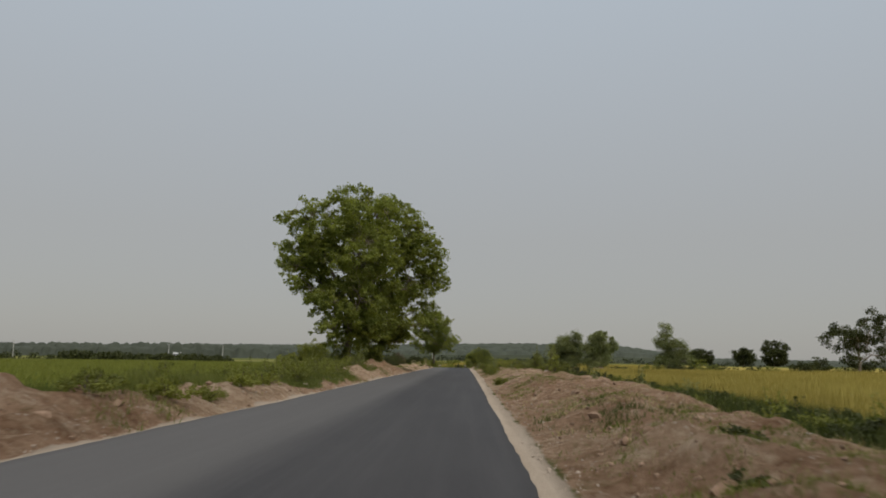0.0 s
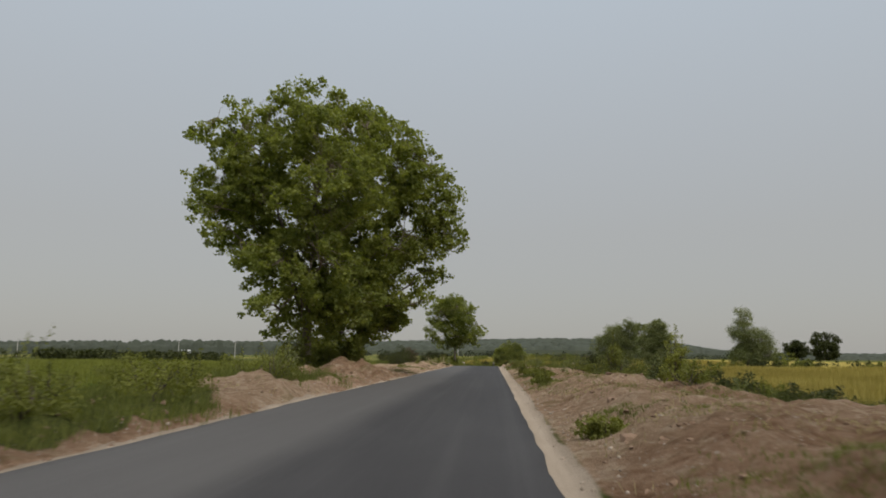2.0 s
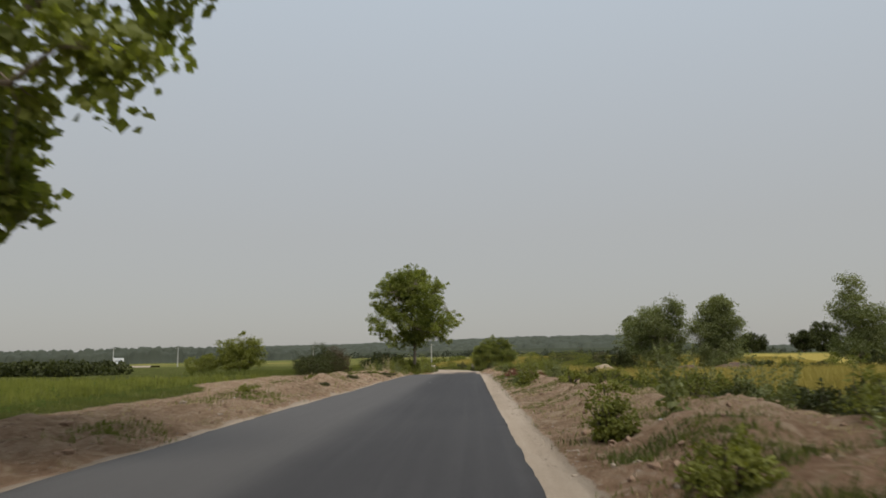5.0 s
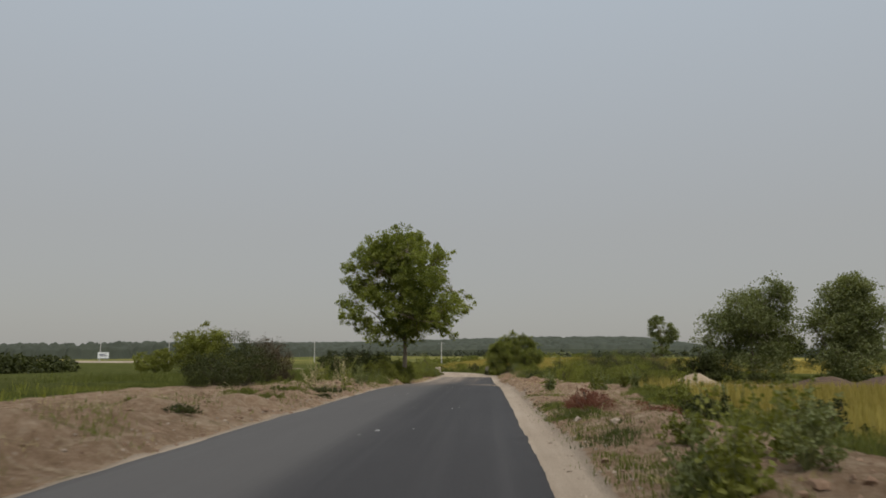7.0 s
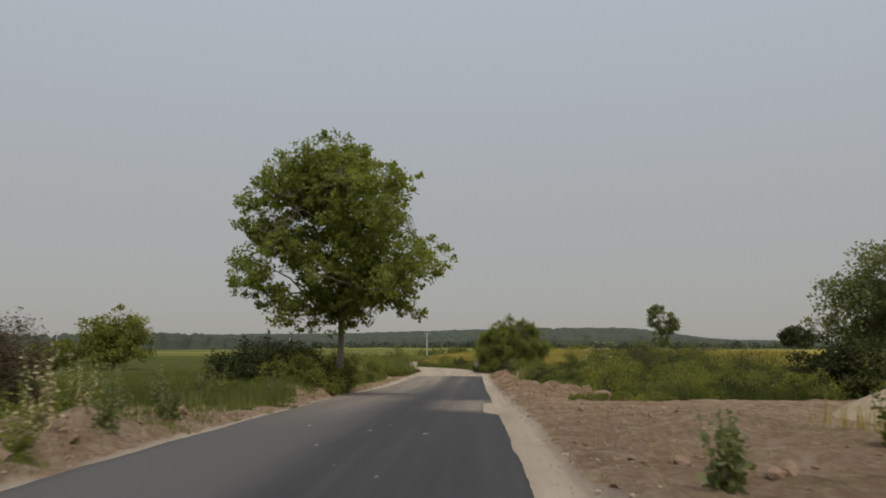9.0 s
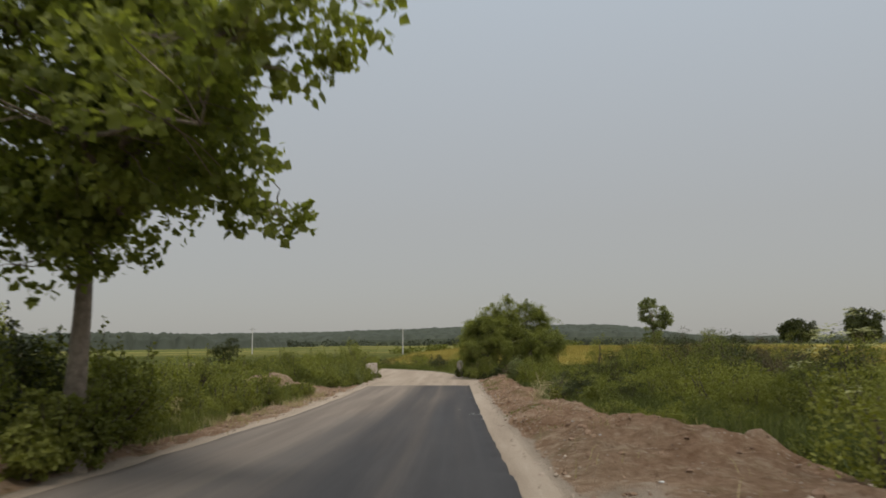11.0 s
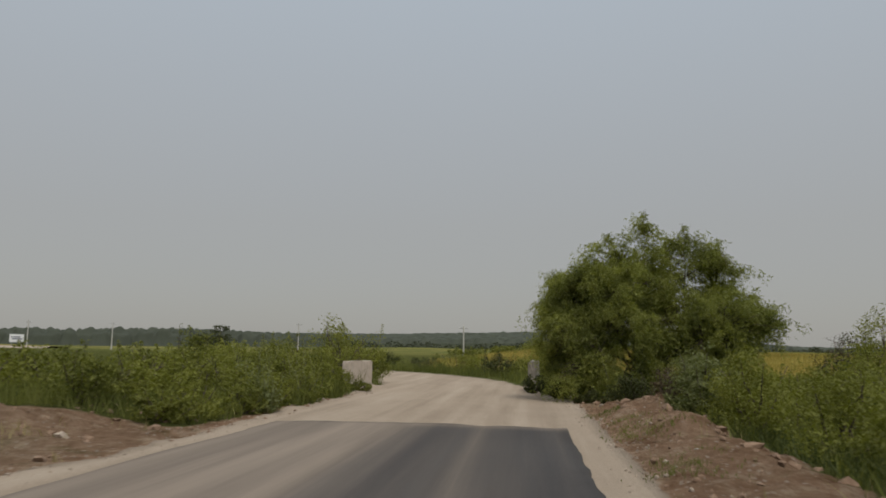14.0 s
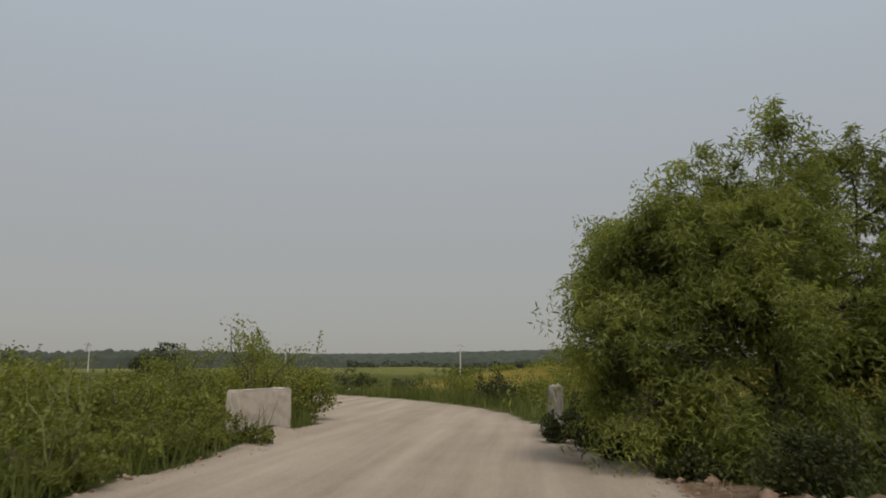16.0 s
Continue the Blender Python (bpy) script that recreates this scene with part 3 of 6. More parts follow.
def tree(name, base, top, blobs, clumps, per, leaf, radius, seed, label, category="tree", shape=BROAD, mat=POPLAR, bark=BARK, spray=0.36,
         droop=0.3, limbs=14, group="", inner=0.45, lean=(0, 0), twigs=True, sides=8, family=9, stray=0.42, strands=0.0, low=0.27, spires=()):
    """A tree: a tapered trunk, limbs that reach into each mass of the crown, and leaves in sprays with gaps between them.
    base: foot of the trunk; top: height to which the trunk runs; blobs: masses of the crown, relative to the foot."""
    r = rng_of(seed)
    thing = new(name)
    thing.location = base
    tagged(thing, label, category, group)
    steps = 12
    t = np.linspace(0, 1, steps)
    way = np.stack([lean[0] * t ** 1.5 + 0.012 * top * np.sin(t * 5 + seed), lean[1] * t ** 1.5 + 0.02 * top * np.sin(t * 4 + 2 * seed), -0.35 + (top + 0.35) * t], 1)
    way[0, :2] = way[1, :2]
    flare = 1 + 0.55 * np.exp(-t * 16)
    mesh_object("trunk", *tube(way, radius * flare * (1 - 0.86 * t), sides), bark, parent=thing)
    ends = clumps_in(blobs, clumps, r, inner, family, stray)
    parts, hubs = [], []
    for k in range(limbs):
        b = np.array(blobs[k % len(blobs)])
        goal = b[:3] + r.normal(size=3) * b[3:6] * 0.38
        h = np.clip((goal[2] - 0.25 * np.hypot(goal[0], goal[1])) / top * 0.75, low, 0.93) + r.uniform(-0.04, 0.04)
        p = np.array([np.interp(h, t, way[:, i]) for i in range(3)])
        path = bough(p, goal, r, 0.07)
        r0 = radius * (1 - 0.86 * h) * 0.55
        if twigs:
            mesh_object("limb", *tube(path, np.linspace(r0, r0 * 0.25, len(path)), 5), bark, parent=thing)
        else:
            parts.append(tube(path, np.linspace(r0, r0 * 0.25, len(path)), 5))
        hubs += [(q, r0 * 0.35) for q in path[2:]]
    if twigs:
        hp = np.array([h[0] for h in hubs])
        for e in ends[:: 2]:
            k = int(np.argmin(((hp - e) ** 2).sum(1)))
            path = bough(hp[k], e, r, 0.05, 4, 0.08)
            parts.append(tube(path, np.linspace(max(0.012, hubs[k][1] * 0.4), 0.006, 4), 3))
    tagged(mesh_object("twig_mass", *join(parts), bark, parent=thing), kind="stuff")
    n = r.poisson(per, clumps).clip(3)
    at = np.repeat(ends, n, axis=0)
    stretch = np.repeat(r.uniform(0.55, 1.35, (clumps, 1)), n, axis=0)
    at = at + puff(r, len(at), 1.0, 0.75) * spray * 1.8 * stretch
    if strands:      # leaves set along arching shoots that hang at their tips
        mid = np.mean([b[:3] for b in blobs], axis=0)
        way = (ends - mid) / (np.linalg.norm(ends - mid, axis=1, keepdims=True) + 1e-9) * 0.6 + r.normal(size=ends.shape) * 0.45
        way[:, 2] += 0.25
        s = r.random(len(at))[:, None] * np.repeat(r.uniform(0.6, 1.5, (clumps, 1)), n, axis=0) * strands
        at = at + np.repeat(way, n, axis=0) * s - np.array([0, 0, 0.75]) * s ** 2 / strands
    for x0, y0, z0, z1, wide in spires:      # upright shoots that stand proud of the crown
        m = 420
        s = r.random((m, 1))
        at = np.concatenate([at, np.array([x0, y0, z0]) + np.array([0.06, 0.0, z1 - z0]) * s + puff(r, m, 1.0, 0.6) * wide * (1.05 - 0.8 * s)])
        mesh_object("shoot", *tube(bough((x0, y0, z0 - 0.8), (x0 + 0.06, y0, z1), r, 0, 6, 0.02), np.linspace(0.02, 0.004, 6), 4), bark, parent=thing)
    mesh_object("crown", *leaves(at, leaf * r.uniform(0.6, 1.3, len(at)), shape, r, droop), mat, False, parent=thing)
    return thing


def shrub(name, x, y, size, height, count, leaf, mat, seed, label, category="shrub", shape=KITE, stems=7, group="", lobes=6, droop=0.1, stem_mat=TWIG, spikes=0, z=None):
    """A bush: stems fanning out of the ground and leaves in uneven lobes, a few shoots standing proud."""
    r = rng_of(seed)
    thing = new(name)
    thing.location = (x, y, (ground_z(x, y) if z is None else z) - 0.03)
    tagged(thing, label, category, group)
    sx, sy = size if isinstance(size, tuple) else (size, size)
    blobs = []
    for k in range(lobes):
        a, d = r.uniform(0, 2 * math.pi), math.sqrt(r.random()) * 0.62
        h = height * r.uniform(0.62, 1.0) * (1 - 0.35 * d)
        blobs.append((math.cos(a) * d * sx, math.sin(a) * d * sy, h * 0.55, sx * r.uniform(0.34, 0.55), sy * r.uniform(0.34, 0.55), h * 0.47))
    blobs.append((0, 0, height * 0.28, sx * 0.85, sy * 0.85, height * 0.27))
    parts = []
    for k in range(stems):
        b = blobs[k % lobes]
        path = bough((0, 0, -0.1), (b[0] + r.normal() * b[3] * 0.3, b[1] + r.normal() * b[4] * 0.3, b[2] + b[5] * 0.7), r, 0, 5)
        parts.append(tube(path, np.linspace(0.012 + 0.012 * height, 0.006, 5), 4))
    count = int(count * 1.6)
    clumps = max(10, count // 34)
    ends = clumps_in(blobs, clumps, r, 0.62)
    ends[:, 2] = np.abs(ends[:, 2])
    n = r.poisson(count / clumps, clumps).clip(2)
    at = np.repeat(ends, n, axis=0)
    at = at + puff(r, len(at), min(0.085 * (sx + height), 0.30), 0.7) * np.repeat(r.uniform(0.7, 1.3, (clumps, 1)), n, axis=0)
    for k in range(spikes):
        b = blobs[k % lobes]
        p = np.array([b[0] + r.normal() * b[3] * 0.5, b[1] + r.normal() * b[4] * 0.5, b[2] + b[5] * 0.6])
        q = p + np.array([r.normal() * 0.12, r.normal() * 0.12, 1]) * height * r.uniform(0.14, 0.32)
        path = np.concatenate([bough((0, 0, -0.1), p, r, 0, 4, 0.05), bough(p, q, r, 0, 5, 0.04)[1:]])
        parts.append(tube(path, np.linspace(0.012, 0.003, len(path)), 3))
        m = int(30 * r.uniform(0.7, 1.3))
        s = r.random(m)[:, None]
        at = np.concatenate([at, p + (q - p) * s + r.normal(size=(m, 3)) * leaf * 0.6 * (1.2 - s)])
    at[:, 2] = np.maximum(at[:, 2], 0.02)
    mesh_object("stem_fan", *join(parts), stem_mat, parent=thing)
    mesh_object("foliage", *leaves(at, 0.66 * leaf * r.uniform(0.6, 1.35, len(at)), shape, r, droop), mat, False, parent=thing)
    return thing


def blades(points, heights, width, r, lean=0.35, spear=False):
    """Grass blades: a bent strip of three triangles' worth, tapering to its tip; a spear is a single tapering triangle."""
    n = len(points)
    a = r.uniform(0, 2 * math.pi, n)
    side = np.stack([np.cos(a), np.sin(a), 0 * a], 1) * (width * r.uniform(0.6, 1.4, n))[:, None]
    b = r.uniform(0, 2 * math.pi, n)
    off = np.stack([np.cos(b), np.sin(b), 0 * b], 1) * (heights * np.abs(r.normal(0, lean, n)))[:, None]
    up = np.stack([0 * a, 0 * a, heights], 1)
    if spear:
        v = np.stack([points - side, points + side, points + up * (1 - 0.15 * lean) + off], 1)
        return v.reshape(-1, 3), np.arange(3 * n).reshape(-1, 3)
    v = np.stack([points - side, points + side, points + up * 0.55 + off * 0.3 + side * 0.7, points + up * 0.55 + off * 0.3 - side * 0.7, points + up * (1 - 0.15 * lean) + off], 1)
    k = (np.arange(n) * 5)[:, None]
    f = np.concatenate([np.concatenate([k, k + 1, k + 2], 1), np.concatenate([k, k + 2, k + 3], 1), np.concatenate([k + 3, k + 2, k + 4], 1)])
    return v.reshape(-1, 3), f


def scatter(x0, x1, y0, y1, per, r):
    n = int((x1 - x0) * (y1 - y0) * per)
    return r.uniform(x0, x1, n), r.uniform(y0, y1, n)


def sward(name, x, y, keep, height, width, each, mat, seed, label, spread_by=0.12, category="grass", lean=0.35, spear=False):
    """Grass in tufts at the kept places, as one thing that nobody could count."""
    r = rng_of(seed)
    x, y, keep, height = x[keep], y[keep], None, (height[keep] if isinstance(height, np.ndarray) else np.full(int(keep.sum()), height))
    x, y, h = np.repeat(x, each), np.repeat(y, each), np.repeat(height, each)
    x, y = x + r.normal(0, spread_by, len(x)), y + r.normal(0, spread_by, len(y))
    p = np.stack([x, y, zones(x, y)["z"] - 0.02], 1)
    ob = mesh_object(name, *blades(p, h * r.uniform(0.5, 1.25, len(x)), width, r, lean, spear), mat, False)
    return tagged(ob, label, category, kind="stuff")


# ---- great trees by the road ----
tree("poplar_tree", (-10.5, 72.2, 0.62), 12.0,
     [(-2.6, -3.2, 11.6, 2.3, 2.2, 2.0), (-4.2, -3.1, 12.3, 1.3, 1.2, 0.9), (-1.2, -3.2, 12.2, 2.5, 2.4, 2.5), (0.4, -2.2, 12.9, 2.0, 2.0, 2.0), (1.6, -1.0, 13.1, 2.7, 2.6, 2.6), (-3.6, -2.6, 9.4, 2.1, 2.2, 1.5), (-3.7, -3.6, 7.7, 1.4, 1.5, 1.2), (-3.3, -2.6, 7.4, 1.6, 1.7, 1.3), (-3.4, -2.6, 8.6, 1.7, 1.8, 1.3), (-2.4, -2.4, 6.0, 1.5, 1.6, 1.3), (-0.8, -4.2, 3.6, 1.3, 1.2, 1.1), (-0.5, -4.3, 5.4, 1.4, 1.2, 1.3), (-2.3, -2.6, 8.9, 2.2, 2.2, 1.8), (-1.4, -2.2, 7.4, 2.4, 2.6, 2.4), (1.0, -3.0, 9.2, 3.0, 2.5, 3.0),
      (-0.7, -2.4, 4.4, 2.0, 2.2, 2.1), (0.6, 1.6, 10.0, 3.0, 2.8, 3.2), (1.2, -2.8, 5.2, 2.4, 2.0, 2.6), (-1.4, -0.8, 2.9, 1.5, 1.5, 1.3), (2.0, 0.6, 6.6, 2.0, 1.8, 2.2), (1.9, 0.2, 10.6, 2.2, 1.8, 2.4), (-1.4, -1.8, 5.6, 1.7, 1.8, 1.8), (0.9, -1.8, 2.9, 1.7, 1.3, 1.5), (-0.3, -2.5, 2.5, 1.7, 1.2, 1.2), (0.3, -1.3, 1.7, 1.2, 0.8, 0.8), (1.8, -0.6, 3.8, 1.7, 1.3, 1.6), (1.2, -1.0, 4.4, 2.0, 1.6, 1.9), (2.6, 0.4, 4.6, 1.8, 1.6, 1.8)],
     2950, 30, 0.165, 0.30, 5, "old broad-crowned poplar in full green leaf beside the road", "tree", shape=ROUND, limbs=24, group="roadside poplars", spray=0.18, droop=0.3, stray=0.50, family=10, inner=0.40)
tree("poplar_tree", (-8.4, 75.9, 0.62), 12.0,
     [(3.1, 0.0, 8.2, 2.4, 2.1, 2.1), (1.3, 0.2, 12.5, 2.5, 2.4, 2.8), (3.0, 0.0, 11.2, 2.1, 1.9, 2.1), (1.3, 0.0, 14.3, 1.7, 1.6, 1.5), (3.3, 0.0, 12.6, 1.4, 1.3, 1.3), (2.2, 0.6, 5.4, 1.9, 1.7, 1.4), (3.5, 0.3, 6.9, 1.7, 1.5, 1.2), (2.6, 0.2, 3.9, 1.4, 1.1, 0.9), (1.5, -0.2, 3.0, 1.3, 1.1, 0.9), (-0.4, 0.6, 8.0, 2.8, 2.6, 3.2),
      (0.4, 0.8, 4.0, 2.1, 2.0, 1.7), (-0.8, 0.2, 12.7, 2.2, 2.2, 2.0), (4.7, 0.0, 8.0, 1.4, 1.1, 1.2), (4.2, 0.0, 9.6, 1.5, 1.2, 1.2), (3.9, 0.2, 5.9, 1.2, 1.0, 0.9), (-0.6, -1.0, 2.4, 1.6, 1.2, 1.2), (0.9, -0.4, 2.7, 1.3, 1.0, 1.0), (-0.5, -1.6, 4.6, 1.9, 1.3, 1.8), (-0.4, -1.6, 7.2, 2.0, 1.5, 2.1), (0.6, -1.4, 5.4, 1.7, 1.2, 1.5), (-0.3, -1.2, 1.5, 1.1, 0.7, 0.7), (1.3, -0.5, 4.2, 1.5, 1.2, 1.2)],
     2400, 30, 0.165, 0.21, 8, "tall poplar leaning over the asphalt, dense green crown", "tree", shape=ROUND, limbs=20, group="roadside poplars", spray=0.18, droop=0.3, stray=0.50, family=10, inner=0.40)
tree("poplar_tree", (-6.0, 141.4, 0.30), 8.0,
     [(3.0, -4.0, 4.7, 1.2, 1.1, 1.0), (2.0, -2.6, 6.1, 1.7, 1.5, 1.4), (0.1, -0.7, 9.1, 1.5, 1.4, 1.0), (-1.0, -0.6, 8.9, 1.5, 1.4, 1.0), (1.14, -1.52, 7.6, 1.71, 1.61, 1.52), (0, -0.76, 8.3, 2.09, 1.9, 1.71), (-1.9, -0.57, 7.03, 1.99, 1.8, 1.71), (-2.85, -0.38, 5.7, 1.23, 1.33, 1.14), (-2.38, -0.57, 4.75, 1.71, 1.52, 1.42),
      (0.19, -0.95, 5.7, 2.28, 2.09, 1.99), (0.57, -1.33, 4.18, 1.9, 1.52, 1.14), (-1.52, -1.33, 3.89, 1.8, 1.42, 1.04), (-2.66, -0.57, 3.52, 1.23, 1.14, 0.66), (-0.95, -1.14, 3.04, 1.14, 0.95, 0.57), (2.2, -1.5, 3.75, 1.15, 1.0, 0.8), (2.9, -1.4, 3.4, 0.9, 0.8, 0.55), (1.71, -1.9, 4.56, 1.33, 1.14, 0.95),
      (2.0, -1.4, 7.3, 1.25, 1.2, 1.2), (-2.7, -0.8, 6.9, 1.2, 1.2, 1.2), (0.19, 0.76, 7.22, 1.8, 1.52, 1.61), (0.19, 0.57, 4.94, 1.71, 1.33, 1.33), (-1.71, -0.76, 7.98, 1.61, 1.52, 1.33), (-0.38, -0.95, 3.23, 1.42, 1.04, 0.76), (0.38, -0.19, 3.42, 1.33, 1.04, 0.76), (-1.52, -1.14, 5.51, 1.71, 1.42, 1.52)],
     2050, 34, 0.124, 0.165, 12, "single round-crowned poplar with a pale bare trunk", "tree", shape=ROUND, limbs=30, group="roadside poplars", spray=0.16, stray=0.46, droop=0.3, family=8, low=0.45, lean=(-0.5, 0.0))

# ---- trees across the field ----
tree("willow_tree", (17.0, 142.5, -0.1), 4.8, [(-0.3, 0, 4.4, 1.7, 1.8, 1.7), (1.9, 0, 5.9, 0.5, 0.6, 1.1), (-0.6, 0, 5.9, 0.7, 0.7, 0.8), (0.6, 0, 5.2, 0.8, 0.8, 1.0), (-1.8, 0, 3.4, 1.5, 1.5, 1.5), (1.6, 0.4, 3.6, 1.4, 1.4, 1.6), (0.2, 0, 1.9, 2.4, 2.0, 1.2)],
     900, 38, 0.14, 0.18, 21, "grey-green willow at the edge of the ripe field", "tree", mat=GREY_LEAF, shape=KITE, limbs=10, group="field willows", spray=0.32, family=4)
tree("willow_tree", (21.6, 139.0, -0.1), 5.2, [(0, 0, 5.4, 1.1, 1.2, 1.3), (0.5, 0, 6.0, 0.8, 0.8, 0.9), (-1.1, 0, 3.9, 1.2, 1.3, 1.4), (1.0, 0, 4.0, 1.3, 1.4, 1.7), (0.2, 0, 1.8, 2.0, 1.9, 1.2)],
     900, 38, 0.14, 0.2, 22, "tall grey-green willow at the edge of the ripe field", "tree", mat=GREY_LEAF, shape=KITE, limbs=10, group="field willows", spray=0.32, family=4)
tree("willow_tree", (33.2, 136.5, -0.1), 6.0, [(-0.4, 0, 7.3, 0.9, 1.0, 1.1), (-0.7, 0, 5.3, 1.5, 1.6, 1.7), (1.1, 0, 4.2, 1.8, 1.7, 1.7), (2.2, 0, 2.9, 1.6, 1.5, 1.4), (0, 0, 2.2, 2.2, 1.9, 1.5)],
     900, 38, 0.14, 0.2, 23, "pointed grey-green willow standing beyond the ripe field", "tree", mat=GREY_LEAF, shape=KITE, limbs=10, group="field willows", spray=0.32, family=4)
shrub("dark_bush", 12.9, 140.6, (1.7, 1.5), 3.5, 4200, 0.19, DARK_SHRUB, 31, "dark dense thorn bush at the foot of the willows", "bush")
shrub("dark_bush", 14.6, 140.6, (1.5, 1.4), 2.5, 2800, 0.19, DARK_SHRUB, 33, "dark thorn bush at the foot of the willows", "bush")
shrub("dark_bush", 25.6, 141.0, (1.6, 1.4), 2.0, 1500, 0.20, DARK_SHRUB, 32, "low dark thorn bush at the foot of the willows", "bush")
for k, (x, y, w, h) in enumerate(((198.0, 509.0, 8.6, 18.5), (118.0, 400.0, 6.0, 7.6), (138.0, 396.0, 5.4, 9.0))):
    tree("round_tree", (x, y, ground_z(x, y)), h * 0.7, [(0, 0, h * 0.66, w, w * 0.9, h * 0.34), (w * 0.1, 0, h * 0.38, w * 0.94, w * 0.85, h * 0.3)], 240, 34, w * 0.11, 0.45, 41 + k,
         "dark round tree alone among the far fields", "tree", mat=DARK_SHRUB, shape=KITE, limbs=8, spray=w * 0.13, twigs=False, group="far round trees", family=2)
tree("ash_tree", (74.2, 423.0, 0.0), 15.0, [(-1.6, 0, 17.6, 3.4, 3.2, 2.6), (-3.6, 0, 16.4, 1.6, 1.6, 1.4), (-2.6, 0, 13.6, 2.4, 2.4, 2.6), (3.4, 0, 14.2, 2.6, 2.4, 2.6), (4.4, 0, 11.0, 2.6, 2.4, 2.6), (-3.4, 0, 10.4, 2.0, 2.0, 2.2), (0.6, 0, 11.0, 2.6, 2.6, 3.0), (-0.6, 0, 6.0, 3.6, 3.2, 3.6)],
     240, 34, 0.6, 0.5, 46, "tall open-crowned tree alone among the far fields", "tree", mat=GREY_LEAF, shape=KITE, limbs=12, spray=0.6, twigs=False, family=3, stray=0.6)
tree("oak_tree", (57.0, 122.0, -0.2), 7.6, [(1.2, 0, 7.6, 3.0, 3.0, 2.6), (-2.6, 0, 6.0, 2.6, 2.4, 2.0), (5.0, 0, 7.2, 3.4, 2.6, 2.8), (1, 0, 3.2, 5.4, 3.6, 2.5), (9.0, 0, 6.6, 3.6, 2.6, 3.0)],
     520, 34, 0.26, 0.3, 44, "broad dark tree on the far side of the ripe field", "tree", mat=DARK_SHRUB, shape=KITE, limbs=12, group="far field edge", spray=0.4, family=4)
for k, (x, y, s, h, m) in enumerate(((38.2, 138, 2.0, 3.2, LIGHT_SHRUB), (40.6, 137, 1.8, 2.2, SHRUB), (46.5, 116, 1.8, 2.6, DARK_SHRUB), (50.5, 121, 2.0, 3.2, DARK_SHRUB), (33, 150, 2.0, 2.0, SHRUB), (57, 140, 2.8, 1.8, SHRUB), (80, 118, 3.6, 5.6, DARK_SHRUB), (90, 116, 4.0, 5.0, DARK_SHRUB))):
    shrub("hedge_bush", x, y, s, h, 1600, 0.24, m, 50 + k, "leafy hedge bush along the far side of the ripe field", "bush", group="far field edge")
for k in range(40):
    r = rng_of(700 + k)
    shrub("hedge_bush", 30 + k * 2.9 + r.uniform(-1, 1), 131 + 3 * math.sin(k * 0.6) - 0.18 * k + r.uniform(-1, 1), (2.6, 1.5), r.uniform(1.2, 2.0), 520, 0.22, DARK_SHRUB if k % 3 else SHRUB, 900 + k,
          "low leafy hedge bush along the far side of the ripe field", "bush", group="far field edge", stems=4)

for k in range(12):
    r = rng_of(760 + k)
    shrub("hedge_bush", 13.5 + k * 2.3 + r.uniform(-0.7, 0.7), 140.5 + 0.35 * k + r.uniform(-1, 1), (1.7, 1.5), r.uniform(1.1, 1.9), 1400, 0.16, DARK_SHRUB if k % 3 else SHRUB, 960 + k,
          "low dark hedge bush at the foot of the willows", "bush", group="willow hedge", stems=4)

# ---- left: bushes before and round the single poplar ----
tree("field_maple", (-35.5, 184.0, 0.2), 4.2, [(0, 0, 3.9, 2.2, 2.2, 1.9), (-1.6, 0, 2.9, 1.9, 1.8, 1.9), (1.7, 0, 2.9, 1.7, 1.8, 1.9), (0, 0, 1.4, 3.2, 2.6, 1.5)], 420, 40, 0.22, 0.16, 61,
     "small bright green tree in the meadow", "tree", mat=LIGHT_SHRUB, shape=KITE, limbs=9, spray=0.35, family=3)
shrub("tall_bush", -41.0, 183.4, (3.1, 2.6), 3.9, 6500, 0.20, LIGHT_SHRUB, 62, "broad rounded green bush beside the small meadow tree", "bush", lobes=9)
shrub("dark_bush", -11.7, 121.3, (1.3, 1.9), 1.9, 6500, 0.085, DARK_SHRUB, 64, "dense dark thorn bush beside the dirt strip", "bush", lobes=8)
shrub("dark_bush", -11.4, 124.0, (1.4, 1.8), 2.95, 9000, 0.085, DARK_SHRUB, 63, "tall dark thorn bush beside the dirt strip", "bush", lobes=8)
shrub("dark_bush", -10.9, 126.4, (1.2, 1.3), 2.7, 7500, 0.085, BROWN_LEAF, 68, "dark brown thorny bush with brown stems beside the dirt strip", "bush", lobes=7, spikes=2)
shrub("dry_bush", -10.2, 126.6, (0.6, 0.5), 0.8, 1500, 0.05, BROWN_LEAF, 66, "withered reddish-brown bush at the foot of the thorns", "bush", spikes=3)
for k, (x, y, s, h) in enumerate(((-6.0, 114.6, 0.50, 0.26), (-6.3, 113.0, 0.36, 0.22), (-6.6, 112.3, 0.34, 0.20), (-6.5, 110.9, 0.45, 0.22), (-5.7, 115.6, 0.55, 0.24), (-7.4, 112.0, 0.40, 0.22), (-5.6, 113.6, 0.30, 0.18), (-6.9, 109.6, 0.4, 0.2), (-6.3, 104.0, 0.45, 0.24), (-7.2, 100.5, 0.45, 0.24), (-6.3, 97.0, 0.4, 0.2), (-7.9, 93.0, 0.5, 0.3))):
    shrub("low_weed", x, y, (s, s * 1.4), h, 900, 0.055, (DARK_SHRUB, SHRUB)[k % 2], 1400 + k, "low spreading green weed on the dirt strip", "weed", group="dirt strip weeds", stems=5)
shrub("dry_bush", -7.6, 149.0, (0.6, 0.6), 0.8, 700, 0.08, DRY, 67, "bleached yellow-brown dead bush on the bank", "bush", spikes=4)
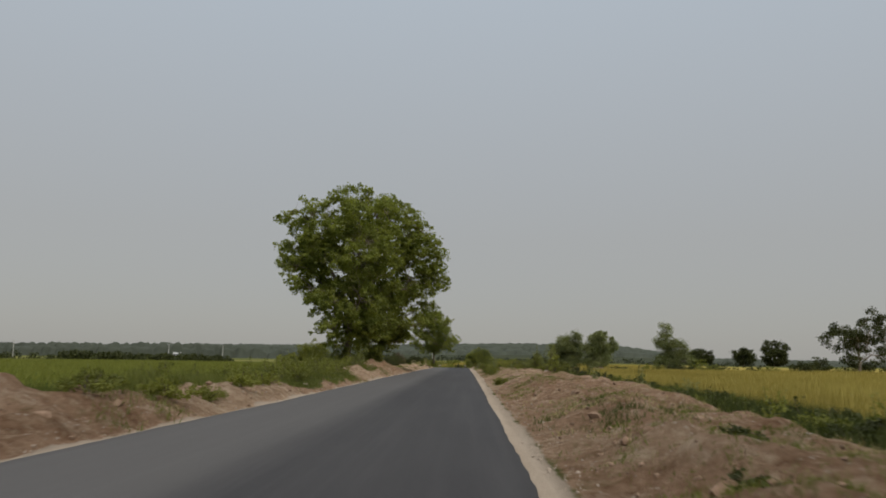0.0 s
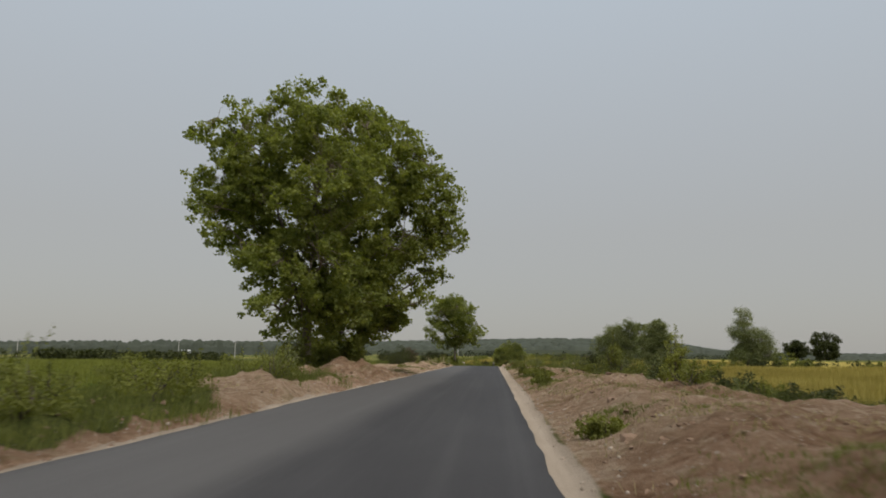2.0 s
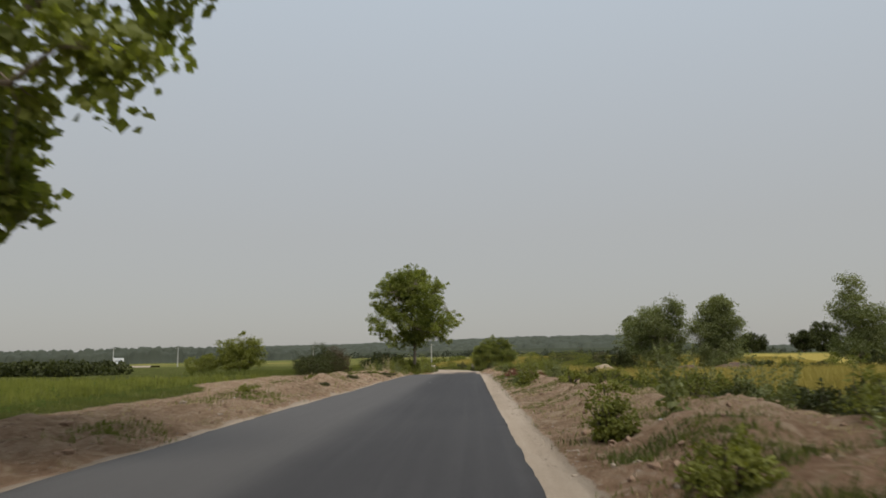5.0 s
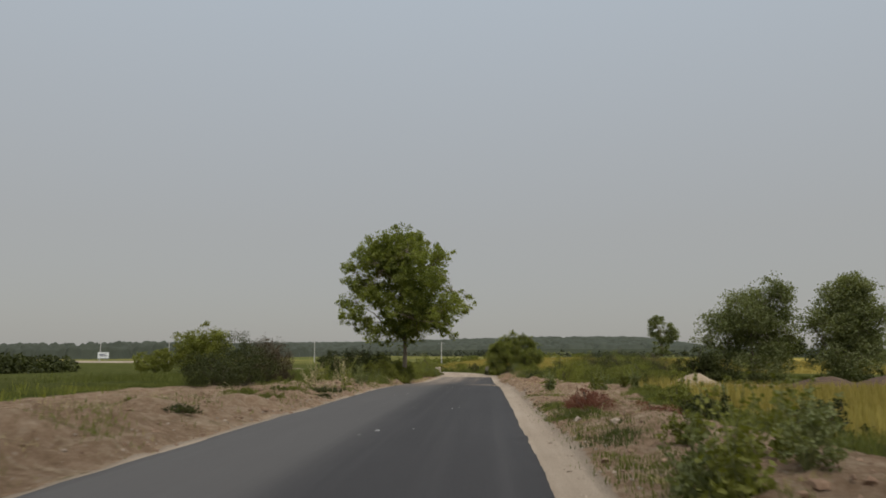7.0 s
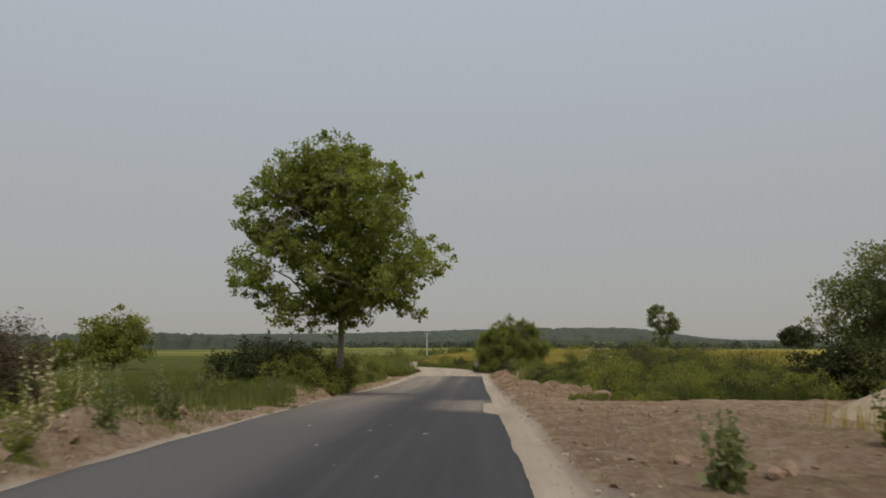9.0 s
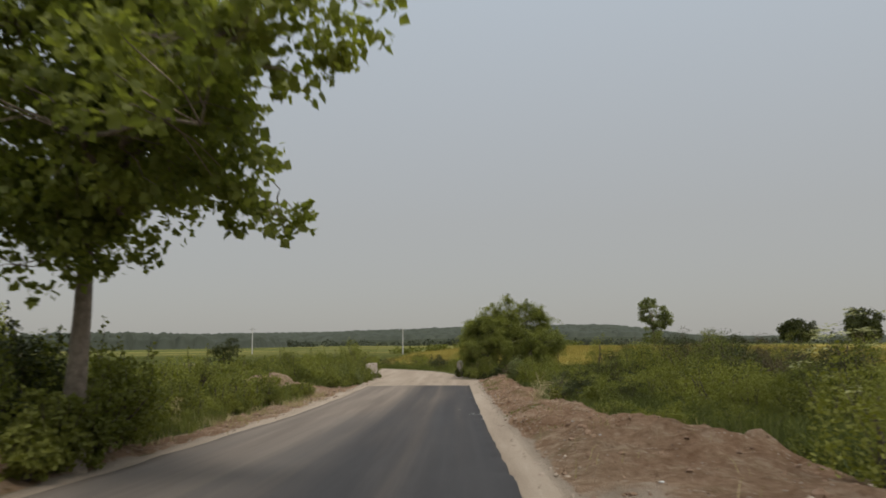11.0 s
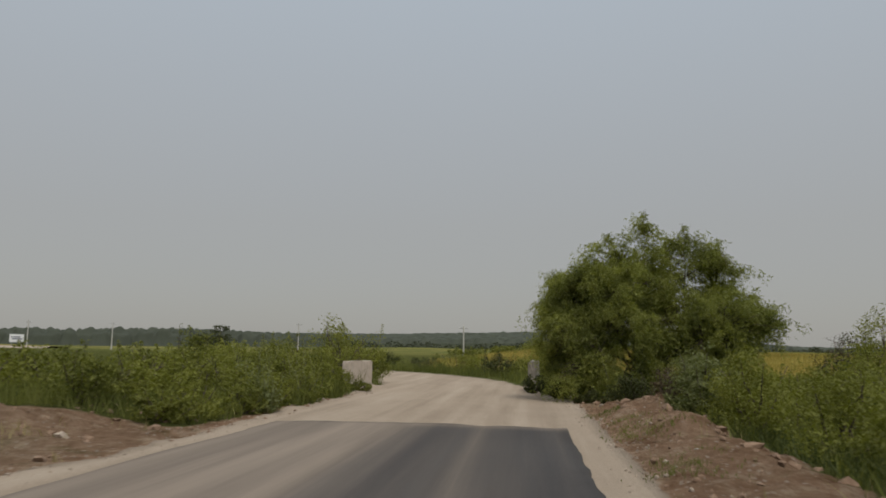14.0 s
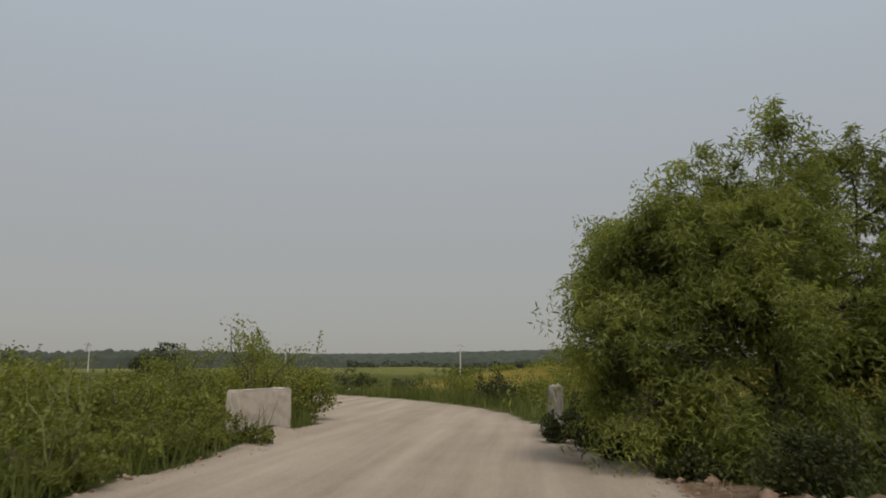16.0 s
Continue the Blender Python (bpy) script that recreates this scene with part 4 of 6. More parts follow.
for k, (x, y, s, h, m, n) in enumerate(((-9.5, 143.6, 1.7, 2.9, DARK_SHRUB, 4600), (-7.7, 141.0, 1.1, 2.2, SHRUB, 2600), (-6.6, 143.2, 0.7, 1.1, SHRUB, 1400), (-8.0, 143.0, 1.2, 2.6, DARK_SHRUB, 2400), (-7.2, 140.0, 0.9, 1.5, SHRUB, 2200), (-6.1, 140.8, 0.55, 1.35, SHRUB, 1900), (-5.9, 140.0, 0.36, 0.95, SHRUB, 1100), (-5.9, 138.8, 0.34, 0.55, SHRUB, 900), (-5.92, 141.5, 0.36, 1.35, SHRUB, 1200), (-6.15, 142.2, 0.5, 1.2, SHRUB, 1400), (-6.6, 139.2, 0.6, 0.95, SHRUB, 1500), (-7.0, 137.9, 0.6, 0.35, LIGHT_SHRUB, 1000), (-6.3, 143.3, 0.7, 2.1, SHRUB, 1500), (-7.9, 137.2, 0.8, 0.45, LIGHT_SHRUB, 1100), (-7.1, 143.4, 0.8, 1.3, DARK_SHRUB, 1500), (-8.0, 139.0, 0.9, 1.6, SHRUB, 1800),
                                      (-8.4, 140.2, 1.3, 2.7, DARK_SHRUB, 4200), (-10.0, 140.4, 1.3, 2.4, DARK_SHRUB, 3600), (-7.9, 143.4, 1.0, 2.5, SHRUB, 2200), (-6.9, 145.0, 0.8, 2.1, SHRUB, 1300), (-7.4, 146.5, 0.9, 1.3, SHRUB, 1300),
                                      (-8.2, 148.0, 0.9, 1.1, LIGHT_SHRUB, 1100), (-8.6, 145.5, 1.1, 1.5, SHRUB, 1300), (-9.4, 136.5, 0.9, 0.5, LIGHT_SHRUB, 900), (-7.5, 141.3, 0.8, 1.3, SHRUB, 1400))):
    shrub("undergrowth_bush", x, y, s, h, n, 0.12, m, 70 + k, "tangled undergrowth bush round the foot of the poplar", "bush", group="poplar undergrowth", spikes=5)
shrub("round_bush", -27.0, 219.0, (2.2, 2.0), 4.3, 3000, 0.2, DARK_SHRUB, 87, "compact dark round bush in the meadow", "bush")
shrub("tall_bush", -8.9, 76.9, (1.1, 0.8), 0.95, 2200, 0.09, SHRUB, 89, "green suckers at the foot of the poplar", "bush")
shrub("tall_bush", -9.2, 74.4, (0.9, 0.7), 2.5, 2400, 0.13, SHRUB, 93, "leafy suckers climbing round the poplar trunk", "bush")
shrub("tall_bush", -8.5, 74.5, (0.9, 0.7), 2.7, 2600, 0.13, SHRUB, 92, "leafy suckers climbing round the poplar trunk", "bush")
shrub("tall_bush", -11.2, 70.8, (1.0, 0.8), 1.1, 1800, 0.12, SHRUB, 91, "dark green suckers at the foot of the poplar", "bush")
shrub("tall_bush", -10.7, 71.0, (1.2, 0.9), 2.5, 2800, 0.14, SHRUB, 94, "leafy suckers climbing round the poplar trunk", "bush")
shrub("tall_bush", -9.6, 72.8, (1.1, 0.9), 2.7, 2600, 0.14, SHRUB, 95, "leafy suckers climbing round the poplar trunk", "bush")
shrub("tall_bush", -11.6, 74, (1.3, 1.2), 1.7, 1800, 0.14, SHRUB, 90, "green suckers at the foot of the poplar", "bush")

# ---- left bank up to the bridge ----
def brim_left(y):
    return float(left_x(y)) - np.interp(y, (144, 150, 164, 170, 174, 179), (2.0, 1.4, 1.2, 0.7, 0.45, 0.7))


r = rng_of(4)
for k in range(44):
    y = 147 + k * 0.76 + r.uniform(-0.3, 0.3)
    if 162.4 < y < 168.0:
        continue
    size = r.uniform(0.5, 0.8)
    x = brim_left(y) - size * 0.85 - r.uniform(0.0, 0.3)
    m = (SHRUB, LIGHT_SHRUB, LIGHT_SHRUB, SHRUB)[k % 4]
    shrub("bank_bush", x, y, (size, size), r.uniform(0.5, 0.95) * (1.35 if y < 158 else 1.0), 900, (0.085, 0.17)[k % 3 == 0], m, 100 + k, "leafy green bush on the bank before the bridge", "bush", (KITE, LANCE)[k % 3 == 0], group="bank bushes", spikes=int(r.integers(1, 5)))
for k in range(34):
    y = 147 + k * 1.1 + r.uniform(-0.4, 0.4)
    if 162.2 < y < 168.2:
        continue
    x = brim_left(y) - 2.1 - r.uniform(0.0, 1.0)
    shrub("bank_bush", x, y, (r.uniform(0.9, 1.3), r.uniform(0.9, 1.2)), r.uniform(1.0, 1.5) * (1.3 if y < 158 else 1.0), 1300, 0.10, (SHRUB, LIGHT_SHRUB, LIGHT_SHRUB, SHRUB)[k % 4], 150 + k, "leafy green bush on the bank before the bridge", "bush",
          group="bank bushes", spikes=int(r.integers(1, 6)))
for k in range(34):
    y, x = 146 + k * 1.9 + r.uniform(-0.8, 0.8), -11.0 - r.uniform(0, 6)
    shrub("bank_bush", x, y, (1.4, 1.3), r.uniform(0.6, 1.0) * (1.5 if y > 160 else 1.0), 900, 0.13, (SHRUB, LIGHT_SHRUB)[k % 2], 1190 + k, "leafy green bush in the rough meadow", "bush", group="bank bushes", spikes=3)
for k, (x, y, s, h) in enumerate(((-7.6, 184.9, 1.5, 3.0), (-9.2, 183.2, 1.5, 1.9), (-10.8, 187.0, 1.8, 2.2), (-8.8, 189.2, 1.6, 2.0), (-7.2, 180.6, 0.5, 0.9), (-7.0, 187.0, 1.0, 1.9), (-9.5, 179.5, 1.4, 1.7), (-11.5, 180.5, 1.6, 1.9))):
    shrub("bank_bush", x, y, s, h, 2800, 0.10, (LIGHT_SHRUB, SHRUB)[k % 2], 1240 + k, "feathery green bush behind the bridge parapet", "bush", group="bank bushes", spikes=4)
shrub("bank_bush", -5.72, 179.5, 0.42, 0.42, 900, 0.07, SHRUB, 1260, "low leafy weeds at the foot of the parapet", "bush", group="bank bushes", spikes=2)

# ---- right bank: rank growth and the great willow bush ----
for k in range(96):
    y = 139.5 + (k % 24) * 1.5 + r.uniform(-0.5, 0.5)
    row = k // 24
    x = float(np.interp(y, VERGE_Y, VERGE_X)) + 0.65 + row * 1.7 + r.uniform(-0.25, 0.3)
    if (y > 172 and row == 0) or (row < 2 and k % 3):
        continue
    m = (SHRUB, LIGHT_SHRUB, LIGHT_SHRUB, SHRUB, DARK_SHRUB)[int(r.integers(0, 5))]
    h = (0.75, 1.35, 2.0, 2.5)[row] * r.uniform(0.75, 1.2) * float(np.interp(y, (140, 150, 160, 166, 172), (0.75, 0.9, 1.05, 1.1, 1.1)))
    shrub("rank_bush", x, y, (r.uniform(0.7, 1.0) + 0.15 * row, r.uniform(0.7, 1.0) + 0.15 * row), h, (1500, 1700, 2300, 2600)[row], (0.070 + 0.010 * row) * (1, 1.9)[k % 5 < 2], m, 200 + k, "rank green growth on the slope below the road", "bush", (KITE, LANCE)[k % 5 < 2], group="slope growth")


def elder(x, y, s, h, seed):
    """A shrub with flat cream flower heads held out over its leaves."""
    thing = shrub("elder_bush", x, y, s, h, 2200, 0.10, LIGHT_SHRUB, seed, "elder bush with flat cream flower heads", "bush", spikes=2)
    q = rng_of(seed + 1)
    heads = 26
    a, e = q.uniform(0, 6.28, heads), q.uniform(0.15, 1.3, heads)
    c = np.stack([np.cos(a) * np.cos(e) * s * 0.92, np.sin(a) * np.cos(e) * s * 0.92, h * (0.42 + 0.56 * np.sin(e))], 1)
    p = np.repeat(c, 22, axis=0) + q.normal(size=(heads * 22, 3)) * np.array([0.06, 0.06, 0.012])
    tagged(mesh_object("flower_mass", *leaves(p, 0.035 * q.uniform(0.7, 1.3, len(p)), KITE, q, 0, 0.9), FLOWER, False, parent=thing), "flat cream flower heads", kind="stuff")


elder(4.3, 140.0, 1.1, 2.2, 360)
for k, (x, y, a, b, h) in enumerate(((3.2, 134.9, 0.7, 0.5, 0.36), (4.2, 135.2, 0.8, 0.6, 0.42), (5.2, 135.6, 0.8, 0.6, 0.5), (2.7, 135.8, 0.35, 0.35, 0.25))):
    shrub("low_weed", x, y, (a, b), h, 1800, 0.065, (SHRUB, LIGHT_SHRUB)[k % 2], 1700 + k, "low spreading bright green weed on the spoil", "weed", group="spoil weeds", stems=5)
for k in range(30):
    y, x = 148 + (k % 15) * 2.9 + r.uniform(-1, 1), 11.5 + (k // 15) * 3.6 + r.uniform(-1, 1)
    shrub("thorn_bush", x, y, (1.7, 1.7), r.uniform(3.1, 4.0), (3600, 2200)[k // 15], 0.085, (DARK_SHRUB, SHRUB, SHRUB, DARK_SHRUB, BROWN_LEAF)[k % 5], 1270 + k, "dark thorn bush in the hollow", "bush", group="hollow thorns")
for k in range(16):
    x, y = 10.4 + (k % 8) * 1.2 + r.uniform(-0.4, 0.4), 169 + (k % 8) * 1.6 + (k // 8) * 4.5 + r.uniform(-0.8, 0.8)
    shrub("thorn_bush", x, y, (1.4, 1.4), r.uniform(3.0, 3.8), 3600, 0.085, (DARK_SHRUB, BROWN_LEAF, SHRUB, SHRUB, DARK_SHRUB)[k % 5], 1380 + k, "dark thorn bush in the hollow", "bush", group="hollow thorns")
tree("willow_bush", (2.55, 177.4, -0.35), 3.4, [(0.0, -0.3, 3.5, 1.3, 1.1, 1.1), (-1.4, 0.2, 2.9, 1.1, 1.0, 0.9), (1.3, 0.0, 3.4, 1.3, 1.2, 1.1), (1.9, 0.4, 2.4, 1.1, 1.1, 1.0), (0.2, -0.8, 2.3, 1.5, 0.9, 1.2), (1.6, -0.9, 2.0, 1.4, 0.9, 1.1), (0.4, 0.5, 2.6, 1.7, 1.1, 1.5), (-0.9, 0.1, 2.7, 1.2, 1.0, 1.1),
      (-1.8, -0.2, 1.9, 0.9, 0.9, 0.8), (-1.7, -0.4, 1.0, 0.9, 0.8, 0.8), (0.2, -1.1, 1.2, 1.3, 0.6, 0.7), (-0.9, -0.9, 1.2, 1.0, 0.6, 0.8), (-0.1, -0.3, 4.4, 0.25, 0.25, 0.5), (0.0, -0.3, 4.95, 0.12, 0.12, 0.35), (0.9, 0.0, 4.6, 0.4, 0.35, 0.6), (1.9, 0.2, 4.3, 0.45, 0.4, 0.55), (-2.3, 0.2, 3.1, 0.35, 0.4, 0.3), (2.7, 0.2, 2.2, 0.5, 0.5, 0.4), (-2.5, 0.2, 2.5, 0.45, 0.5, 0.35), (-1.6, 0.2, 3.6, 0.5, 0.5, 0.4), (-1.6, -0.1, 3.2, 0.9, 0.8, 0.7), (-2.2, 0.0, 2.5, 0.8, 0.8, 0.6), (-0.9, -0.1, 3.9, 0.8, 0.7, 0.6), (-2.3, -0.1, 1.7, 0.6, 0.6, 0.5)],
     2800, 60, 0.118, 0.10, 300, "great drooping willow bush overhanging the bridge", "bush", mat=WILLOW, shape=LANCE, limbs=30, spray=0.10, droop=0.7, bark=TWIG, inner=0.34, family=13, stray=0.23, strands=0.40,
     spires=((-0.15, -0.3, 3.8, 5.35, 0.30), (1.0, 0.0, 3.8, 5.0, 0.32), (1.9, 0.2, 3.4, 4.65, 0.34), (-1.4, 0.2, 3.0, 4.1, 0.34), (-2.3, 0.2, 2.2, 3.3, 0.36), (0.5, 0.1, 3.8, 4.7, 0.3), (2.9, 0.2, 2.0, 3.1, 0.36)))
# bushes given the dark leaf carry the slope's shade in their colour
for k, (x, y, a, b, h, m) in enumerate(((3.0, 169.4, 0.9, 1.0, 1.75, LIGHT_SHRUB), (2.35, 170.6, 0.5, 0.6, 1.45, GREY_LEAF), (3.5, 167.3, 0.9, 1.0, 1.65, LIGHT_SHRUB), (3.7, 165.0, 0.9, 1.1, 1.4, SHRUB), (3.7, 162.7, 0.8, 1.0, 1.2, DARK_SHRUB), (4.0, 159.8, 0.9, 1.0, 1.2, DARK_SHRUB), (4.1, 156.8, 0.8, 1.0, 1.1, SHRUB))):
    shrub("rank_bush", x, y, (a, b), h, 3000, 0.075, m, 1650 + k, "bushy yellow-green growth along the foot of the bank", "bush", group="slope growth", lobes=8)
shrub("dark_bush", 1.75, 174.3, (0.75, 0.6), 1.0, 2200, 0.075, DARK_SHRUB, 301, "dark leafy bush on the earth heap under the willow", "bush", spikes=2)
shrub("dark_bush", 2.9, 171.2, (0.7, 0.7), 0.9, 2000, 0.075, SHRUB, 305, "leafy green bush on the earth heap under the willow", "bush", spikes=3)
shrub("yellow_bush", 3.7, 172.6, (0.95, 0.9), 1.25, 3000, 0.075, LIGHT_SHRUB, 302, "yellow-green leafy bush below the willow", "bush", spikes=5)
shrub("yellow_bush", 4.9, 174.2, (1.1, 1.0), 1.5, 2600, 0.08, LIGHT_SHRUB, 303, "yellow-green leafy bush below the willow", "bush", spikes=5)
for k, (x, y, s, h) in enumerate(((3.9, 170.0, 0.9, 1.1), (4.4, 167.6, 1.0, 1.15), (5.0, 165.0, 1.1, 1.25), (5.6, 170.6, 1.1, 1.4), (6.2, 167.4, 1.2, 1.4), (5.4, 162.2, 1.0, 1.1))):
    shrub("yellow_bush", x, y, s, h, 1800, 0.08, LIGHT_SHRUB, 310 + k, "yellow-green leafy bush on the slope below the road", "bush", group="yellow bushes", spikes=2)
shrub("dry_bush", 2.1, 172.0, (0.6, 0.5), 0.75, 1500, 0.06, BROWN_LEAF, 306, "withered brown scrub on the earth heap", "bush", spikes=5)
shrub("pale_weeds", 3.0, 174.6, (0.7, 0.6), 1.5, 1500, 0.08, GREY_LEAF, 304, "pale feathery weeds before the willow", "weed", spikes=10, shape=LANCE)
for k, (x, y) in enumerate(((2.6, 157.0), (3.0, 157.8), (2.75, 158.8))):
    shrub("pale_weeds", x, y, (0.45, 0.45), 1.0 - 0.1 * k, 500, 0.085, GREY_LEAF, 330 + k, "pale feathery weeds on the slope below the road", "weed", spikes=8, shape=LANCE)
for k, (x, y, s, h) in enumerate(((-0.6, 193.5, 1.0, 0.9), (0.6, 195.5, 1.3, 1.2), (-1.8, 197.5, 1.2, 1.1), (-0.2, 199.5, 1.4, 1.2), (-3.2, 202.5, 1.4, 1.1), (1.8, 192.0, 1.0, 0.9), (-5.0, 206.0, 1.6, 1.3), (2.2, 203.0, 1.7, 1.2), (-11.0, 212.0, 1.6, 1.1), (-15.0, 216.0, 1.8, 1.2), (-19.0, 221.0, 1.8, 1.2), (-8.0, 214.0, 1.5, 1.0), (-13.0, 226.0, 2.0, 1.3), (-23.0, 228.0, 2.0, 1.2))):
    shrub("meadow_bush", x, y, s * 1.25, h * 1.5, 1700, 0.12, (SHRUB, LIGHT_SHRUB, DARK_SHRUB)[k % 3], 1350 + k, "leafy green bush beside the track past the bridge", "bush", group="track bushes", spikes=4)

for k, (x, y, s, h) in enumerate(((-0.45, 180.7, 0.34, 0.75), (0.05, 180.4, 0.45, 0.75), (0.1, 179.3, 0.5, 0.9), (0.4, 178.0, 0.5, 0.7), (-0.1, 181.6, 0.3, 0.8), (0.3, 183.0, 0.6, 1.0), (0.9, 176.0, 0.5, 0.5))):
    shrub("bank_bush", x, y, s, h, 1100, 0.085, DARK_SHRUB, 1330 + k, "dark weeds round the bridge parapet", "bush", group="parapet weeds", spikes=3)

# ---- tall weeds of the verges ----
def weed(x, y, h, seed, mat, label, stems=4, leaf=0.115, name="tall_weed"):
    """A rank verge plant: a few stalks set with leaves that shrink towards the top."""
    q = rng_of(seed)
    thing = new(name)
    thing.location = (x, y, ground_z(x, y) - 0.02)
    tagged(thing, label, "weed", "verge weeds")
    pts, sz = [], []
    for k in range(stems):
        top = np.array([q.normal() * 0.20 * h, q.normal() * 0.20 * h, h * q.uniform(0.6, 1.0)])
        path = bough((q.normal() * 0.05, q.normal() * 0.05, -0.05), top, q, 0.0, 7, 0.03)
        mesh_object("stalk", *tube(path, np.linspace(0.013, 0.004, 7), 4), STALK, parent=thing)
        m = 44
        s = q.random(m)
        pts.append(np.stack([np.interp(s * 6, range(7), path[:, i]) for i in range(3)], 1) + q.normal(size=(m, 3)) * 0.07 * h * (1.2 - s)[:, None])
        sz.append(leaf * (1.25 - 0.8 * s))
    mesh_object("leaves", *leaves(np.concatenate(pts), np.concatenate(sz), KITE, q, 0.1, 0.2), mat, False, parent=thing)
    return thing


r = rng_of(6)
for x, y, h in ((-7.9, 42.0, 1.95), (-7.5, 57.0, 1.8), (-7.9, 57.6, 1.5), (2.1, 79.0, 1.25), (1.2, 78.5, 0.8), (5.7, 80.0, 1.7), (6.2, 76.0, 1.8), (5.5, 85.0, 1.5), (6.4, 73.0, 1.9), (5.8, 89.5, 1.4), (-7.4, 38.4, 0.8), (5.4, 58.6, 1.2), (6.0, 62.1, 1.3), (5.3, 69, 2.0), (5.8, 69.5, 1.7), (1.15, 96.5, 1.1), (1.4, 96.9, 1.0), (1.05, 97.2, 0.8), (2.5, 98.9, 1.15), (2.8, 99.3, 0.9), (3.0, 116.4, 0.95), (3.3, 117.2, 0.8), (4.9, 119.6, 1.0), (4.6, 120.2, 0.8), (1.5, 117.0, 0.7), (3.4, 75.6, 0.9), (5.4, 74.6, 1.5), (4.6, 81.6, 1.2), (5.2, 85.1, 1.3), (3.9, 88.6, 1.0), (2.1, 155.6, 0.75), (2.5, 156.4, 0.7), (2.6, 162.3, 0.9), (-6.0, 174.2, 1.65), (-6.2, 174.7, 1.6), (-6.6, 172.6, 1.5), (-7.0, 173.6, 1.6), (-5.8, 171.0, 0.9), (2.6, 172.5, 1.1), (3.4, 171.0, 1.2), (-7.6, 127.5, 1.0), (-7.0, 130.0, 1.1), (-8.2, 131.5, 1.0), (-6.8, 133.6, 0.9)):
    weed(x, y, h, int(1000 + y * 10), (SHRUB, GREY_LEAF)[int(y) % 2], "tall leafy weed on the disturbed verge", int(r.integers(5, 9)), 0.105)
for k in range(46):
    y = r.uniform(4, 124)
    x = r.uniform(4.4, 7.8) if k % 3 else r.uniform(-12, -8.5)
    if -13 < x < -5 and 60 < y < 126:
        continue
    weed(x, y, r.uniform(0.5, 1.1), 1100 + k, (SHRUB, LIGHT_SHRUB, GREY_LEAF)[k % 3], "leafy green weed on the disturbed verge", int(r.integers(3, 7)))
for k, (x, y, s, h, m) in enumerate(((-8.5, 22.4, 0.78, 0.65, SHRUB), (-7.1, 24.0, 0.75, 0.50, LIGHT_SHRUB), (-7.3, 26.2, 0.85, 0.50, SHRUB), (-7.0, 28.6, 0.6, 0.42, LIGHT_SHRUB), (-7.7, 21.2, 0.75, 0.50, SHRUB), (-7.6, 30.6, 0.8, 0.60, SHRUB), (-9.4, 28.4, 1.01, 0.87, SHRUB), (-8.9, 33.8, 1.01, 0.94, SHRUB), (-7.4, 32.6, 0.67, 0.65, LIGHT_SHRUB), (-7.6, 35.6, 0.90, 0.87, SHRUB), (-7.5, 38.2, 0.78, 1.09, SHRUB), (-8.6, 39.1, 1.12, 1.16, SHRUB), (-7.4, 42.2, 0.90, 1.09, SHRUB),
                                     (-8.4, 44.1, 1.12, 1.23, SHRUB), (-7.3, 46.2, 0.90, 1.16, LIGHT_SHRUB), (-7.7, 48.4, 1.01, 1.23, SHRUB), (-8.9, 49.1, 1.23, 1.16, SHRUB), (-7.6, 55.8, 0.90, 1.38, SHRUB), (-8, 58, 1.01, 1.45, SHRUB), (-8.9, 56.6, 1.12, 1.30, SHRUB), (-10.5, 35.6, 1.34, 1.01, SHRUB), (-10.6, 45.6, 1.46, 1.16, LIGHT_SHRUB),
                                     (1.9, 14, 0.35, 0.20, DARK_SHRUB), (2.6, 16.4, 0.32, 0.20, DARK_SHRUB), (1, 43.1, 0.40, 0.50, SHRUB), (1.2, 59.1, 0.55, 0.50, SHRUB), (1.3, 61.6, 0.60, 0.60, SHRUB), (1.65, 67.3, 0.55, 0.50, SHRUB), (1.7, 70.6, 0.70, 0.50, SHRUB), (1.5, 74.6, 0.60, 0.55, SHRUB), (1.2, 78.6, 0.50, 0.60, SHRUB), (2.2, 84.6, 0.70, 0.60, SHRUB),
                                     (2.4, 92, 0.60, 0.50, SHRUB), (4.4, 51.6, 0.90, 0.90, SHRUB), (4.8, 55.4, 1.00, 1.00, DARK_SHRUB), (4.6, 60.6, 0.90, 0.80, SHRUB), (5, 67.2, 1.30, 1.70, DARK_SHRUB), (5.8, 64.6, 1.20, 1.40, DARK_SHRUB), (5.6, 61.2, 1.00, 1.20, DARK_SHRUB), (5, 71.1, 1.10, 1.00, SHRUB), (4.6, 78.1, 0.90, 0.90, SHRUB), (4.2, 85.1, 0.90, 0.80, SHRUB), (4.8, 88.5, 1.00, 0.90, SHRUB), (4, 95, 0.90, 0.80, SHRUB), (3.5, 105.6, 0.60, 0.55, DARK_SHRUB), (3.7, 108.4, 0.70, 0.60, SHRUB), (4.2, 110.8, 0.60, 0.36, SHRUB), (4.5, 113.6, 0.60, 0.36, SHRUB), (5.2, 117, 0.60, 0.36, DARK_SHRUB), (4.6, 103, 0.80, 0.70, DARK_SHRUB), (-9.6, 124, 0.70, 0.50, SHRUB), (-7.6, 121.6, 0.50, 0.40, SHRUB), (-8.8, 127, 0.80, 0.80, GREY_LEAF))):
    shrub("verge_bush", x, y, s, h, 950, 0.085, m, 400 + k, "low green bush on the disturbed verge", "bush", group="verge bushes", spikes=3, stems=5)
